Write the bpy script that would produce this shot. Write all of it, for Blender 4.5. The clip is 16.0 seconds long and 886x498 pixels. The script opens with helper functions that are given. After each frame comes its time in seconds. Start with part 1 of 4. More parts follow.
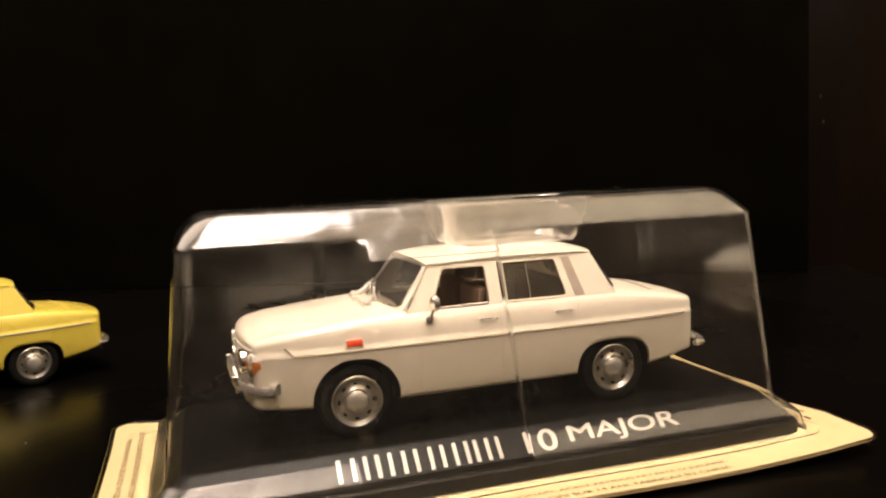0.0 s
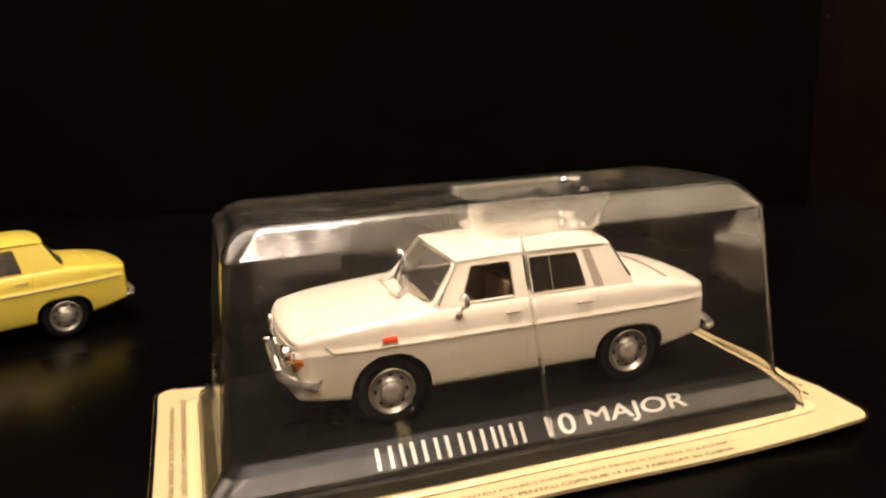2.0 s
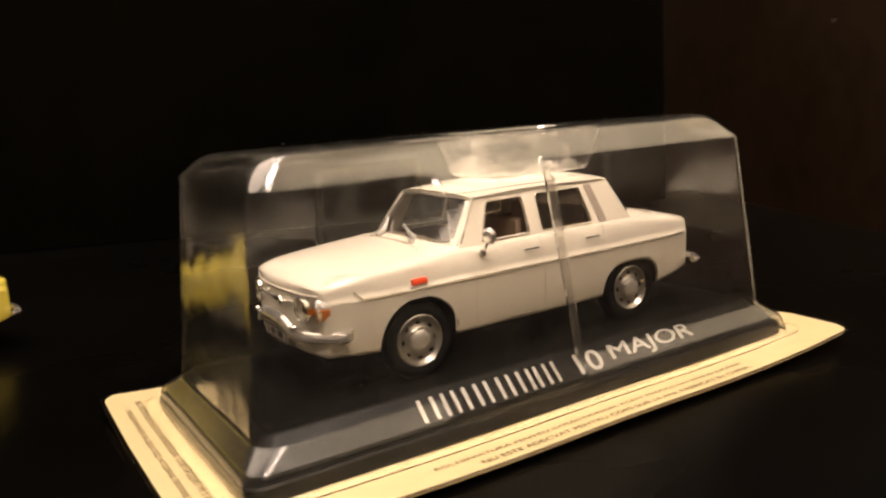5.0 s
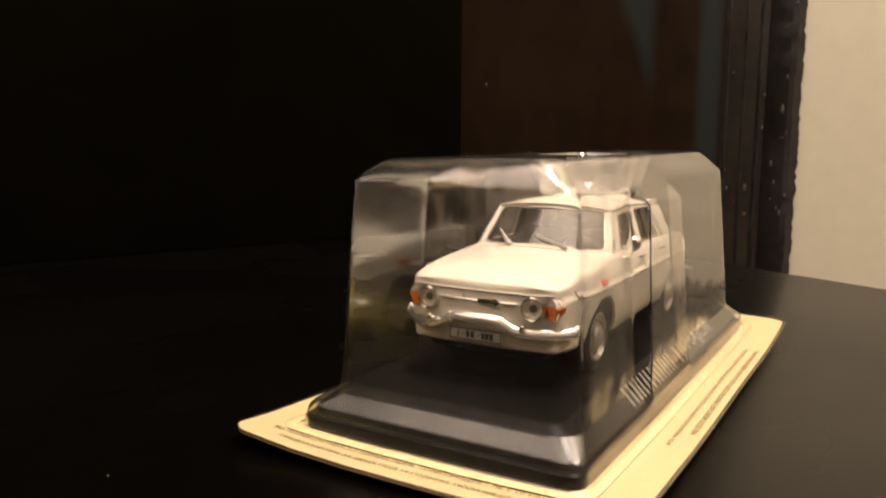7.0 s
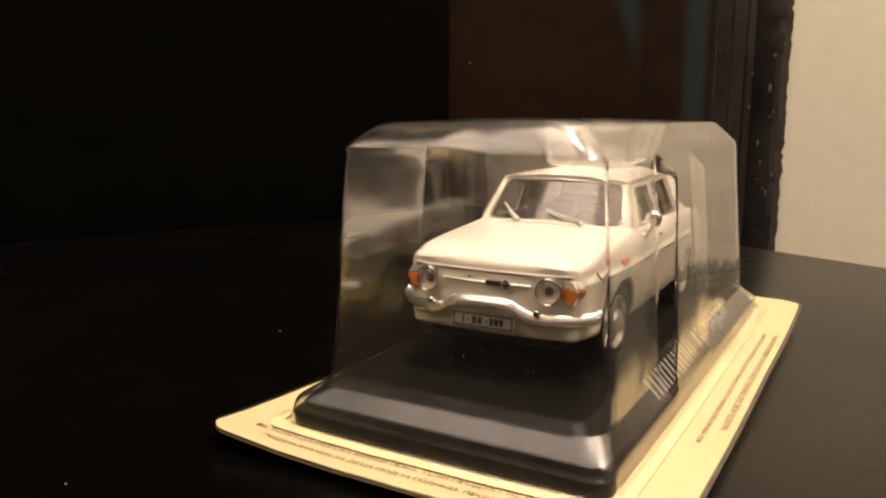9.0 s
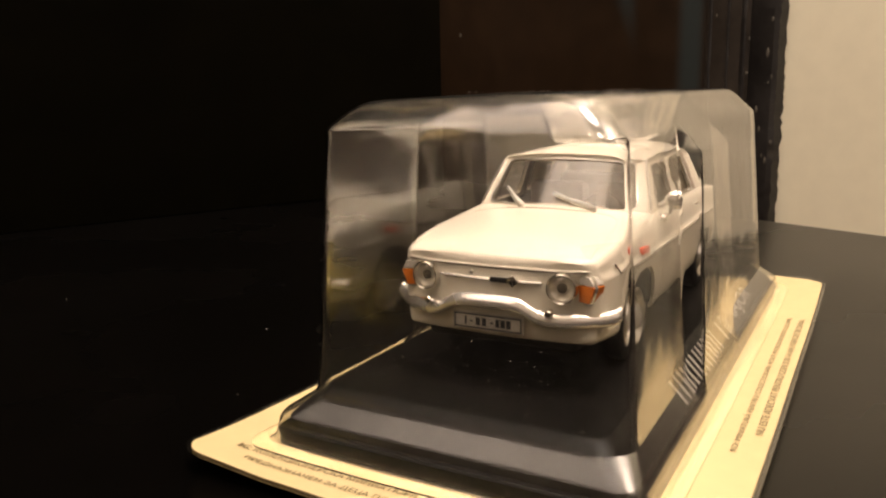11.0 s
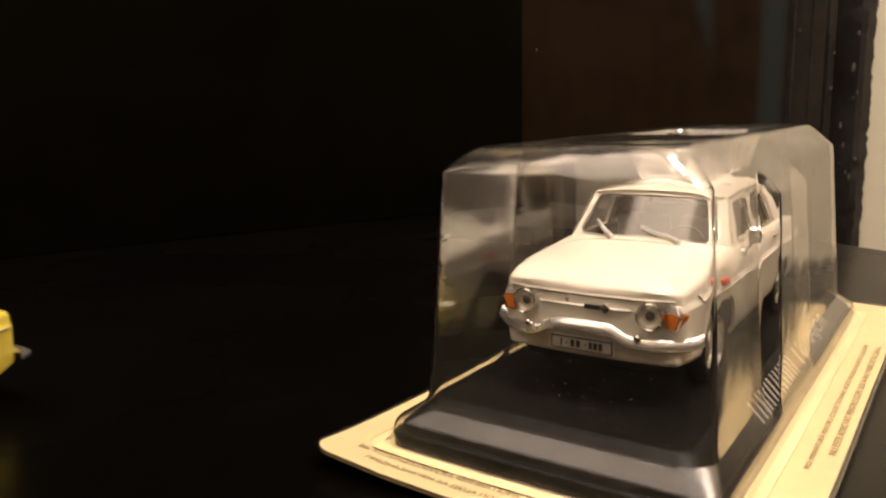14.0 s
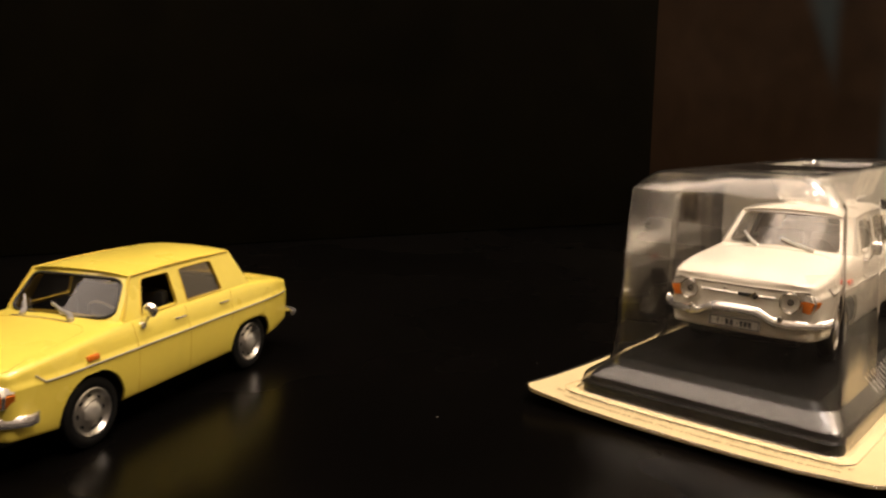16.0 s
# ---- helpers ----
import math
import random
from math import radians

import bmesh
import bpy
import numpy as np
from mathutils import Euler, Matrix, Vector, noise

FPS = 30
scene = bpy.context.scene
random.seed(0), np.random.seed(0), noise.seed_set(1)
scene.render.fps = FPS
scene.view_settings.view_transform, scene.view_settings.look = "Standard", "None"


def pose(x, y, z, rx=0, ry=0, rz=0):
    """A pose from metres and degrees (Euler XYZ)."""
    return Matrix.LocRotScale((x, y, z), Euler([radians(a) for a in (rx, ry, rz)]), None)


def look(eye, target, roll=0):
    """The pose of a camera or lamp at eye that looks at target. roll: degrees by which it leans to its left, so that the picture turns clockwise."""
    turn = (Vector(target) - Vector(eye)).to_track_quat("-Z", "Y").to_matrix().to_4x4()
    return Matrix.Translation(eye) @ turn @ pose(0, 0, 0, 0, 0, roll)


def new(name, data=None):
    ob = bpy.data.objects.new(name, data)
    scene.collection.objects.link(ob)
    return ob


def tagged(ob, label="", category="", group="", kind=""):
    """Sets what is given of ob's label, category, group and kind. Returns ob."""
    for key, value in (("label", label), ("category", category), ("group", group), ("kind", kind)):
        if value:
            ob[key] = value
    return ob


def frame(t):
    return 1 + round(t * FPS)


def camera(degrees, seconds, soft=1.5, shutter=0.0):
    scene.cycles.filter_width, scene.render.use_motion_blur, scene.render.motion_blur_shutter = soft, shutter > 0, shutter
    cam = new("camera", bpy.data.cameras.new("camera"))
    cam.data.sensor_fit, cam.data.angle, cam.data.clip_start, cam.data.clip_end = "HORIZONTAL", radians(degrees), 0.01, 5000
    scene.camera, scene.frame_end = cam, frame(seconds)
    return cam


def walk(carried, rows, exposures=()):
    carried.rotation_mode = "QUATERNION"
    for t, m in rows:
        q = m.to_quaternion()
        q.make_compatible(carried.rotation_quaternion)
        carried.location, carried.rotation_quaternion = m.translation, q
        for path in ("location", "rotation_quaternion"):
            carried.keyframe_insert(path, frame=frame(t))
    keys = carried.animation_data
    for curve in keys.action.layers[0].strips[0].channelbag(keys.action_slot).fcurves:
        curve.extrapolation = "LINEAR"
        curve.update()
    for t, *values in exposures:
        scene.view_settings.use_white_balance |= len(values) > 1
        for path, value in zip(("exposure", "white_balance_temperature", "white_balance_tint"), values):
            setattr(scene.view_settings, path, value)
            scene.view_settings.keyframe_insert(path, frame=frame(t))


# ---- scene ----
cam = camera(58.59, 16.0, soft=2.2, shutter=0.5)
PATH = [
    (0, (0.00798, 0.00926, 0.05882), (-0.02912, 0.30545, 0.02892), -2.56),
    (0.5, (0.00999, 0.00911, 0.05616), (-0.02842, 0.30532, 0.02819), -3.08),
    (1, (0.01512, 0.00950, 0.05496), (-0.02816, 0.30517, 0.02840), -3.03),
    (1.5, (0.00763, 0.00863, 0.05919), (-0.02221, 0.30520, 0.02520), -2.55),
    (2, (0.00215, 0.00508, 0.08104), (-0.03296, 0.29435, 0.00967), -2.28),
    (2.5, (0.00535, 0.00477, 0.08607), (-0.03059, 0.29002, 0.00041), -2.76),
    (3, (0.00985, 0.00853, 0.07963), (-0.02851, 0.29316, -0.00706), -2.94),
    (3.2, (0.01070, 0.01458, 0.07629), (-0.02987, 0.29890, -0.01042), -3.23),
    (5.3, (-0.05877, 0.01091, 0.05840), (0.01300, 0.29776, 0.00777), -2.99),
    (5.5, (-0.07403, 0.01407, 0.05898), (0.02212, 0.29357, 0.00770), -2.10),
    (6, (-0.10720, 0.02693, 0.06389), (0.02973, 0.28794, 0.00802), -0.75),
    (6.5, (-0.12476, 0.03370, 0.05639), (0.03209, 0.28586, 0.01376), -0.66),
    (7, (-0.13752, 0.03872, 0.05700), (0.03098, 0.28316, 0.01389), 0.24),
    (7.5, (-0.14167, 0.03731, 0.05670), (0.03090, 0.27881, 0.01311), 0.79),
    (8, (-0.14300, 0.03651, 0.05710), (0.03185, 0.27648, 0.01418), 0.63),
    (8.5, (-0.13635, 0.04060, 0.05535), (0.04036, 0.27834, 0.00787), 0.77),
    (9, (-0.13145, 0.05410, 0.05358), (0.04242, 0.29342, 0.00366), 0.41),
    (9.5, (-0.12955, 0.05585, 0.05308), (0.04170, 0.29620, -0.00080), -0.12),
    (12, (-0.11992, 0.07168, 0.05426), (0.05510, 0.30733, -0.00769), -1.98),
    (12.5, (-0.11968, 0.07160, 0.05397), (0.05432, 0.30761, -0.00944), -2.33),
    (13, (-0.11879, 0.07166, 0.05392), (0.05551, 0.30737, -0.00983), -2.03),
    (13.5, (-0.12611, 0.06902, 0.05670), (0.03875, 0.31274, -0.00180), -1.66),
    (14, (-0.13536, 0.05740, 0.05991), (0.01712, 0.30985, 0.00498), -1.17),
    (14.5, (-0.14436, 0.04292, 0.06129), (-0.00446, 0.30332, 0.01009), -0.97),
    (15, (-0.16038, 0.03321, 0.06406), (-0.02834, 0.29800, 0.01453), -0.35),
    (15.5, (-0.16908, 0.02843, 0.06359), (-0.04379, 0.29675, 0.01556), 0.28),
    (16, (-0.17747, 0.02623, 0.06335), (-0.05675, 0.29647, 0.01443), 0.57),
]
EXPOSURES = [(0, 0.04), (1.4, 0.03), (2.0, -0.03), (3.2, -0.03), (5.3, -0.10), (6.5, -0.08), (7.5, -0.02), (9.7, 0.0), (12, -0.03), (16, -0.03)]
walk(cam, [(t, look(eye, target, roll)) for t, eye, target, roll in PATH], EXPOSURES)

# ---- light ----
world = bpy.data.worlds.new("world")
scene.world = world
world.use_nodes = True
world.node_tree.nodes["Background"].inputs[0].default_value = (1.0, 0.8, 0.55, 1)
world.node_tree.nodes["Background"].inputs[1].default_value = 0.008
scene.view_settings.exposure = 0.0

WARM = (1.0, 0.86, 0.79)
bulb = bpy.data.lights.new("ceiling_bulb", "POINT")
bulb.energy, bulb.color, bulb.shadow_soft_size = 46.0, WARM, 0.19
new("ceiling_bulb", bulb).matrix_world = pose(0.10, 0.03, 1.42)
# Added fills, both unseen: a spot for the sides, a disc imitating lit ceiling.
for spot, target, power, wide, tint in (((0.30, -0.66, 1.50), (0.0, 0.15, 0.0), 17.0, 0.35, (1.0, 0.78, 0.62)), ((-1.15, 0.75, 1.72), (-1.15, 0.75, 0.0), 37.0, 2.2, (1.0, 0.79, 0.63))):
    lamp_data = bpy.data.lights.new("unseen_fill", "AREA")
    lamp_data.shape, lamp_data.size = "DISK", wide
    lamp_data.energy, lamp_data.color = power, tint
    new("unseen_fill", lamp_data).matrix_world = look(spot, target) if wide < 1 else pose(*spot)

# ---- materials ----


def mat(name, color, rough=0.5, metal=0.0, vary=0.15, scale=300.0, bump=0.0, bump_scale=1500.0, coat=0.0, spec=0.5, dust=0.0):
    """A surface with colour variation at two scales, uneven gloss and fine relief."""
    m = bpy.data.materials.new(name)
    m.use_nodes = True
    n, l = m.node_tree.nodes, m.node_tree.links
    b = n["Principled BSDF"]
    b.inputs["Metallic"].default_value = metal
    b.inputs["Coat Weight"].default_value = coat
    b.inputs["Coat Roughness"].default_value = 0.06
    b.inputs["Specular IOR Level"].default_value = spec
    geo = n.new("ShaderNodeNewGeometry")
    big, fine = n.new("ShaderNodeTexNoise"), n.new("ShaderNodeTexNoise")
    big.inputs["Scale"].default_value, fine.inputs["Scale"].default_value = scale * 0.1, scale
    big.inputs["Detail"].default_value, fine.inputs["Detail"].default_value = 4, 5
    l.new(geo.outputs["Position"], big.inputs["Vector"])
    l.new(geo.outputs["Position"], fine.inputs["Vector"])
    add = n.new("ShaderNodeMath")
    add.operation = "ADD"
    l.new(big.outputs["Fac"], add.inputs[0])
    l.new(fine.outputs["Fac"], add.inputs[1])
    ramp = n.new("ShaderNodeMapRange")
    ramp.inputs["From Min"].default_value, ramp.inputs["From Max"].default_value = 0.6, 1.4
    ramp.inputs["To Min"].default_value, ramp.inputs["To Max"].default_value = 1 - vary, 1 + vary
    l.new(add.outputs[0], ramp.inputs["Value"])
    mix = n.new("ShaderNodeVectorMath")
    mix.operation = "SCALE"
    mix.inputs[0].default_value = color
    l.new(ramp.outputs[0], mix.inputs["Scale"])
    out = mix.outputs[0]
    if dust:
        specks = n.new("ShaderNodeTexVoronoi")
        specks.inputs["Scale"].default_value = 420
        l.new(geo.outputs["Position"], specks.inputs["Vector"])
        cut = n.new("ShaderNodeMapRange")
        cut.inputs["From Min"].default_value, cut.inputs["From Max"].default_value = 0.16, 0.08
        cut.inputs["To Max"].default_value = dust
        l.new(specks.outputs["Distance"], cut.inputs["Value"])
        pick = n.new("ShaderNodeMath")
        pick.operation = "GREATER_THAN"
        pick.inputs[1].default_value = 0.80
        sep = n.new("ShaderNodeSeparateColor")
        l.new(specks.outputs["Color"], sep.inputs[0])
        l.new(sep.outputs[0], pick.inputs[0])
        mul = n.new("ShaderNodeMath")
        mul.operation = "MULTIPLY"
        l.new(cut.outputs[0], mul.inputs[0])
        l.new(pick.outputs[0], mul.inputs[1])
        over = n.new("ShaderNodeMix")
        over.data_type = "RGBA"
        over.inputs["B"].default_value = (0.45, 0.42, 0.36, 1)
        l.new(mul.outputs[0], over.inputs["Factor"])
        l.new(out, over.inputs["A"])
        out = over.outputs["Result"]
    l.new(out, b.inputs["Base Color"])
    gloss = n.new("ShaderNodeMapRange")
    gloss.inputs["From Min"].default_value, gloss.inputs["From Max"].default_value = 0.3, 0.7
    gloss.inputs["To Min"].default_value, gloss.inputs["To Max"].default_value = max(0.02, rough * 0.8), min(1, rough * 1.25)
    l.new(big.outputs["Fac"], gloss.inputs["Value"])
    l.new(gloss.outputs[0], b.inputs["Roughness"])
    if bump:
        grain, relief = n.new("ShaderNodeTexNoise"), n.new("ShaderNodeBump")
        grain.inputs["Scale"].default_value, grain.inputs["Detail"].default_value = bump_scale, 3
        relief.inputs["Strength"].default_value, relief.inputs["Distance"].default_value = bump, 0.0003
        l.new(geo.outputs["Position"], grain.inputs["Vector"])
        l.new(grain.outputs["Fac"], relief.inputs["Height"])
        l.new(relief.outputs[0], b.inputs["Normal"])
    return m


def clear(name, tint, rough, low, high, power, haze=0.0, haze_scale=120.0, dusty=0.5, wavy=0.05, bend=False):
    """Thin clear sheet: straight see-through with gloss that grows at a glancing angle, and a faint uneven film of dust
    and painted-in haze.
    """
    m = bpy.data.materials.new(name)
    m.use_nodes = True
    n, l = m.node_tree.nodes, m.node_tree.links
    n.remove(n["Principled BSDF"])
    see, shine, film = n.new("ShaderNodeBsdfRefraction" if bend else "ShaderNodeBsdfTransparent"), n.new("ShaderNodeBsdfGlossy"), n.new("ShaderNodeBsdfDiffuse")
    see.inputs[0].default_value = (*tint, 1)
    if bend:
        see.inputs["Roughness"].default_value, see.inputs["IOR"].default_value = 0.0, 1.45
    shine.distribution = "BECKMANN"
    shine.inputs["Roughness"].default_value = rough
    shine.inputs["Color"].default_value = (1, 1, 1, 1)
    film.inputs["Color"].default_value = (0.75, 0.72, 0.66, 1)
    facing, up, span = n.new("ShaderNodeLayerWeight"), n.new("ShaderNodeMath"), n.new("ShaderNodeMapRange")
    up.operation = "POWER"
    up.inputs[1].default_value = power
    span.inputs["To Min"].default_value, span.inputs["To Max"].default_value = low, high
    l.new(facing.outputs["Facing"], up.inputs[0])
    l.new(up.outputs[0], span.inputs["Value"])
    geo, noise_1, amount = n.new("ShaderNodeNewGeometry"), n.new("ShaderNodeTexNoise"), n.new("ShaderNodeMapRange")
    noise_1.inputs["Scale"].default_value, noise_1.inputs["Detail"].default_value = haze_scale, 10
    noise_1.inputs["Roughness"].default_value = 0.75
    amount.inputs["From Min"].default_value, amount.inputs["From Max"].default_value = 0.45, 0.75
    amount.inputs["To Min"].default_value, amount.inputs["To Max"].default_value = haze * 0.5, haze * 2.0
    l.new(geo.outputs["Position"], noise_1.inputs["Vector"])
    l.new(noise_1.outputs["Fac"], amount.inputs["Value"])
    specks, cut, pick, sep = n.new("ShaderNodeTexVoronoi"), n.new("ShaderNodeMapRange"), n.new("ShaderNodeMath"), n.new("ShaderNodeSeparateColor")
    specks.inputs["Scale"].default_value = 3200
    cut.inputs["From Min"].default_value, cut.inputs["From Max"].default_value = 0.40, 0.18
    cut.inputs["To Max"].default_value = 0.22
    pick.operation, pick.inputs[1].default_value = "GREATER_THAN", 0.86
    patch, patchy, where = n.new("ShaderNodeTexNoise"), n.new("ShaderNodeMapRange"), n.new("ShaderNodeMath")
    patch.inputs["Scale"].default_value, patch.inputs["Detail"].default_value = 45, 3
    patchy.inputs["From Min"].default_value, patchy.inputs["From Max"].default_value = dusty, dusty + 0.16
    where.operation = "MULTIPLY"
    l.new(geo.outputs["Position"], patch.inputs["Vector"])
    l.new(patch.outputs["Fac"], patchy.inputs["Value"])
    l.new(geo.outputs["Position"], specks.inputs["Vector"])
    l.new(specks.outputs["Distance"], cut.inputs["Value"])
    l.new(specks.outputs["Color"], sep.inputs[0])
    l.new(sep.outputs[0], pick.inputs[0])
    both, total = n.new("ShaderNodeMath"), n.new("ShaderNodeMath")
    both.operation, total.operation = "MULTIPLY", "ADD"
    l.new(cut.outputs[0], both.inputs[0])
    l.new(pick.outputs[0], both.inputs[1])
    l.new(both.outputs[0], where.inputs[0])
    l.new(patchy.outputs[0], where.inputs[1])
    l.new(where.outputs[0], total.inputs[0])
    l.new(amount.outputs[0], total.inputs[1])
    one, two = n.new("ShaderNodeMixShader"), n.new("ShaderNodeMixShader")
    l.new(total.outputs[0], one.inputs[0])
    l.new(see.outputs[0], one.inputs[1])
    l.new(film.outputs[0], one.inputs[2])
    l.new(span.outputs[0], two.inputs[0])
    l.new(one.outputs[0], two.inputs[1])
    l.new(shine.outputs[0], two.inputs[2])
    relief, wave = n.new("ShaderNodeBump"), n.new("ShaderNodeTexNoise")
    wave.inputs["Scale"].default_value, wave.inputs["Detail"].default_value = 60, 2
    relief.inputs["Strength"].default_value, relief.inputs["Distance"].default_value = wavy, 0.002
    l.new(geo.outputs["Position"], wave.inputs["Vector"])
    l.new(wave.outputs["Fac"], relief.inputs["Height"])
    l.new(relief.outputs[0], shine.inputs["Normal"])
    l.new(two.outputs[0], n["Material Output"].inputs["Surface"])
    return m


M_TABLE = mat("black_lacquer", (0.0013, 0.0011, 0.0009), 0.27, vary=0.3, scale=90, bump=0.03, bump_scale=900, spec=0.125)
M_BACK = mat("black_board", (0.0034, 0.0028, 0.0012), 0.7, vary=0.4, scale=60, spec=0.03)
M_BROWN = mat("dark_brown_wood", (0.016, 0.0085, 0.0045), 0.4, vary=0.35, scale=25, spec=0.3)
M_EDGE = mat("dusty_black_edging", (0.012, 0.0105, 0.0095), 0.45, vary=0.6, scale=120, bump=0.3, dust=0.5)
M_EDGE_GREY = mat("worn_grey_edging", (0.026, 0.0205, 0.0155), 0.45, vary=0.5, scale=110, dust=0.3)


def with_reflections(m):
    """Paints blurred blue-grey reflections on the panel: one narrow upright strip and one that narrows downwards."""
    n, l = m.node_tree.nodes, m.node_tree.links
    place, axes = n.new("ShaderNodeNewGeometry"), n.new("ShaderNodeSeparateXYZ")
    l.new(place.outputs["Position"], axes.inputs[0])

    def step(value, a, b):
        node = n.new("ShaderNodeMapRange")
        node.interpolation_type = "SMOOTHSTEP"
        node.inputs["From Min"].default_value, node.inputs["From Max"].default_value = a, b
        l.new(value, node.inputs["Value"])
        return node.outputs[0]

    def join(kind, a, b):
        node = n.new("ShaderNodeMath")
        node.operation = kind
        for slot, value in ((0, a), (1, b)):
            if isinstance(value, float):
                node.inputs[slot].default_value = value
            else:
                l.new(value, node.inputs[slot])
        return node.outputs[0]

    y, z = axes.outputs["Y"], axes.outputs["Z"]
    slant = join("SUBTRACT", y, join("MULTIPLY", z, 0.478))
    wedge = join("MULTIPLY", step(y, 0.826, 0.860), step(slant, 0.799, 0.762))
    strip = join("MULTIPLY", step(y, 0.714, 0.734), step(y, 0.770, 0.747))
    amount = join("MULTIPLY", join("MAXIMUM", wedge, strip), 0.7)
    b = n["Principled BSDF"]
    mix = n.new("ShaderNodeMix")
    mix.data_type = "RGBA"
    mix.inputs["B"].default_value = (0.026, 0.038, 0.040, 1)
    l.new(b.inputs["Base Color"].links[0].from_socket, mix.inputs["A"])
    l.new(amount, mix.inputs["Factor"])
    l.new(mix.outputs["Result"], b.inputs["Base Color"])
    return m


# veneer colour with the blurred reflections mixed in
M_PANEL = with_reflections(mat("dark_brown_veneer", (0.0185, 0.0102, 0.0048), 0.4, vary=0.4, scale=25, spec=0.3))
M_WALL = mat("cream_wall_paint", (0.80, 0.75, 0.575), 0.85, vary=0.05, scale=40, bump=0.3, bump_scale=300)
M_CEIL = mat("ceiling_paint", (0.82, 0.72, 0.56), 0.9, vary=0.04, scale=20)
M_DIM = mat("unseen_wall_brown", (0.09, 0.066, 0.048), 0.8, vary=0.1, scale=30, bump=0.2, bump_scale=200)
# for the unseen panel that darkens low reflections of the right wall
M_SHADE = mat("dark_panel_brown", (0.05, 0.028, 0.017), 0.5, vary=0.25, scale=25)
M_FLOOR = mat("dark_floor", (0.10, 0.06, 0.035), 0.5, vary=0.3, scale=20)
M_CARD = mat("cream_card", (0.62, 0.50, 0.265), 0.55, vary=0.06, scale=250, bump=0.08)
M_PRINT = mat("brown_print", (0.085, 0.064, 0.025), 0.6, vary=0.3, scale=900)
M_PLINTH = mat("black_plinth_plastic", (0.004, 0.0036, 0.003), 0.40, vary=0.35, scale=400, bump=0.05, dust=0.08, spec=0.18)
M_DECK = mat("matt_black_deck", (0.0025, 0.0022, 0.0018), 0.6, vary=0.35, scale=400, bump=0.08, dust=0.06, spec=0.05)
M_LETTER = mat("silver_grey_lettering", (0.44, 0.42, 0.385), 0.45, metal=0.55, vary=0.12, scale=900)
# film is dust plus some haze painting the pale wall reflection
M_BLISTER = clear("clear_blister_plastic", (0.975, 0.97, 0.96), 0.17, 0.025, 0.66, 1.7, 0.0065, 260, 0.50, 0.28, bend=True)
M_FLARE = clear("scuffed_blister_plastic", (0.97, 0.965, 0.95), 0.26, 0.02, 0.6, 1.75, 0.008, 260, 0.45, 0.15, bend=True)
# film whitened to paint a light line along the moulded edge
M_FOLD = clear("fold_highlight_plastic", (0.93, 0.92, 0.90), 0.2, 0.04, 0.4, 1.75, 0.10, 260, 0.45, 0.10)
# haze stands in for the white roof reflected in the pocket walls
M_POCKET = clear("hazed_pocket_plastic", (0.975, 0.97, 0.96), 0.10, 0.035, 0.85, 1.5, 0.04, 260, 0.42, 0.25, bend=True)
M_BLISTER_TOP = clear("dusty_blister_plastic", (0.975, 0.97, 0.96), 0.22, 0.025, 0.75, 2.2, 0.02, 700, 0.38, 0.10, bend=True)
M_GLASS = clear("clear_window_plastic", (0.70, 0.65, 0.58), 0.17, 0.055, 0.8, 3.0, 0.010, dusty=0.9)
# most of this haze paints pale reflections across the windscreen
M_SCREEN = clear("hazed_windscreen_plastic", (0.66, 0.62, 0.56), 0.14, 0.15, 0.8, 3.0, 0.05, dusty=0.62)
M_SCREEN_DARK = clear("glossy_windscreen_plastic", (0.50, 0.46, 0.40), 0.05, 0.05, 0.8, 3.0, 0.006, dusty=0.7, wavy=0.15)
M_RIM_CLEAR = clear("clear_rim_plastic", (0.82, 0.80, 0.76), 0.12, 0.06, 0.7, 2.5, 0.004, dusty=0.6)
M_GLASS_CLEAR = clear("clear_lens_plastic", (0.9, 0.88, 0.84), 0.06, 0.08, 0.8, 3.0, 0.02, dusty=0.9)
M_WHITE = mat("cream_white_paint", (0.635, 0.590, 0.485), 0.30, vary=0.025, scale=300, coat=0.5)
M_YELLOW = mat("yellow_paint", (0.76, 0.62, 0.095), 0.28, vary=0.04, scale=300, coat=0.5)
M_BLACK = mat("black_plastic", (0.010, 0.010, 0.010), 0.5)
M_TYRE = mat("tyre_rubber", (0.005, 0.005, 0.005), 0.6, bump=0.1, spec=0.15)
M_CHROME = mat("chrome", (0.88, 0.86, 0.82), 0.10, metal=1.0, vary=0.08, scale=600)
M_BUMPER = mat("satin_chrome", (0.90, 0.87, 0.82), 0.22, metal=0.9, vary=0.08, scale=600)
M_BOWL = mat("frosted_reflector", (0.80, 0.77, 0.71), 0.30, metal=0.2, vary=0.1, scale=900)
M_HUB = mat("satin_hubcap", (0.62, 0.60, 0.55), 0.36, metal=0.7, vary=0.15, scale=700)
M_RIM = mat("silver_rim", (0.48, 0.46, 0.42), 0.30, metal=0.9, vary=0.15, scale=700)
M_ORANGE = mat("orange_lens", (0.58, 0.15, 0.012), 0.2, vary=0.15, scale=1500, coat=0.6)
M_RED = mat("red_lens", (0.75, 0.07, 0.02), 0.25, vary=0.15, scale=1500, coat=0.5)
M_LENS = mat("pale_lens", (0.42, 0.39, 0.34), 0.15, metal=0.0, vary=0.2, scale=1500, coat=0.8)
M_BULB = mat("smoked_lens", (0.13, 0.12, 0.105), 0.2, coat=0.6)
M_SEAT = mat("brown_seat_plastic", (0.17, 0.115, 0.075), 0.55, vary=0.2)
M_SLOT = mat("brown_slot_plastic", (0.11, 0.082, 0.058), 0.55, vary=0.2)
M_TRIM = mat("taupe_trim", (0.30, 0.25, 0.20), 0.5)
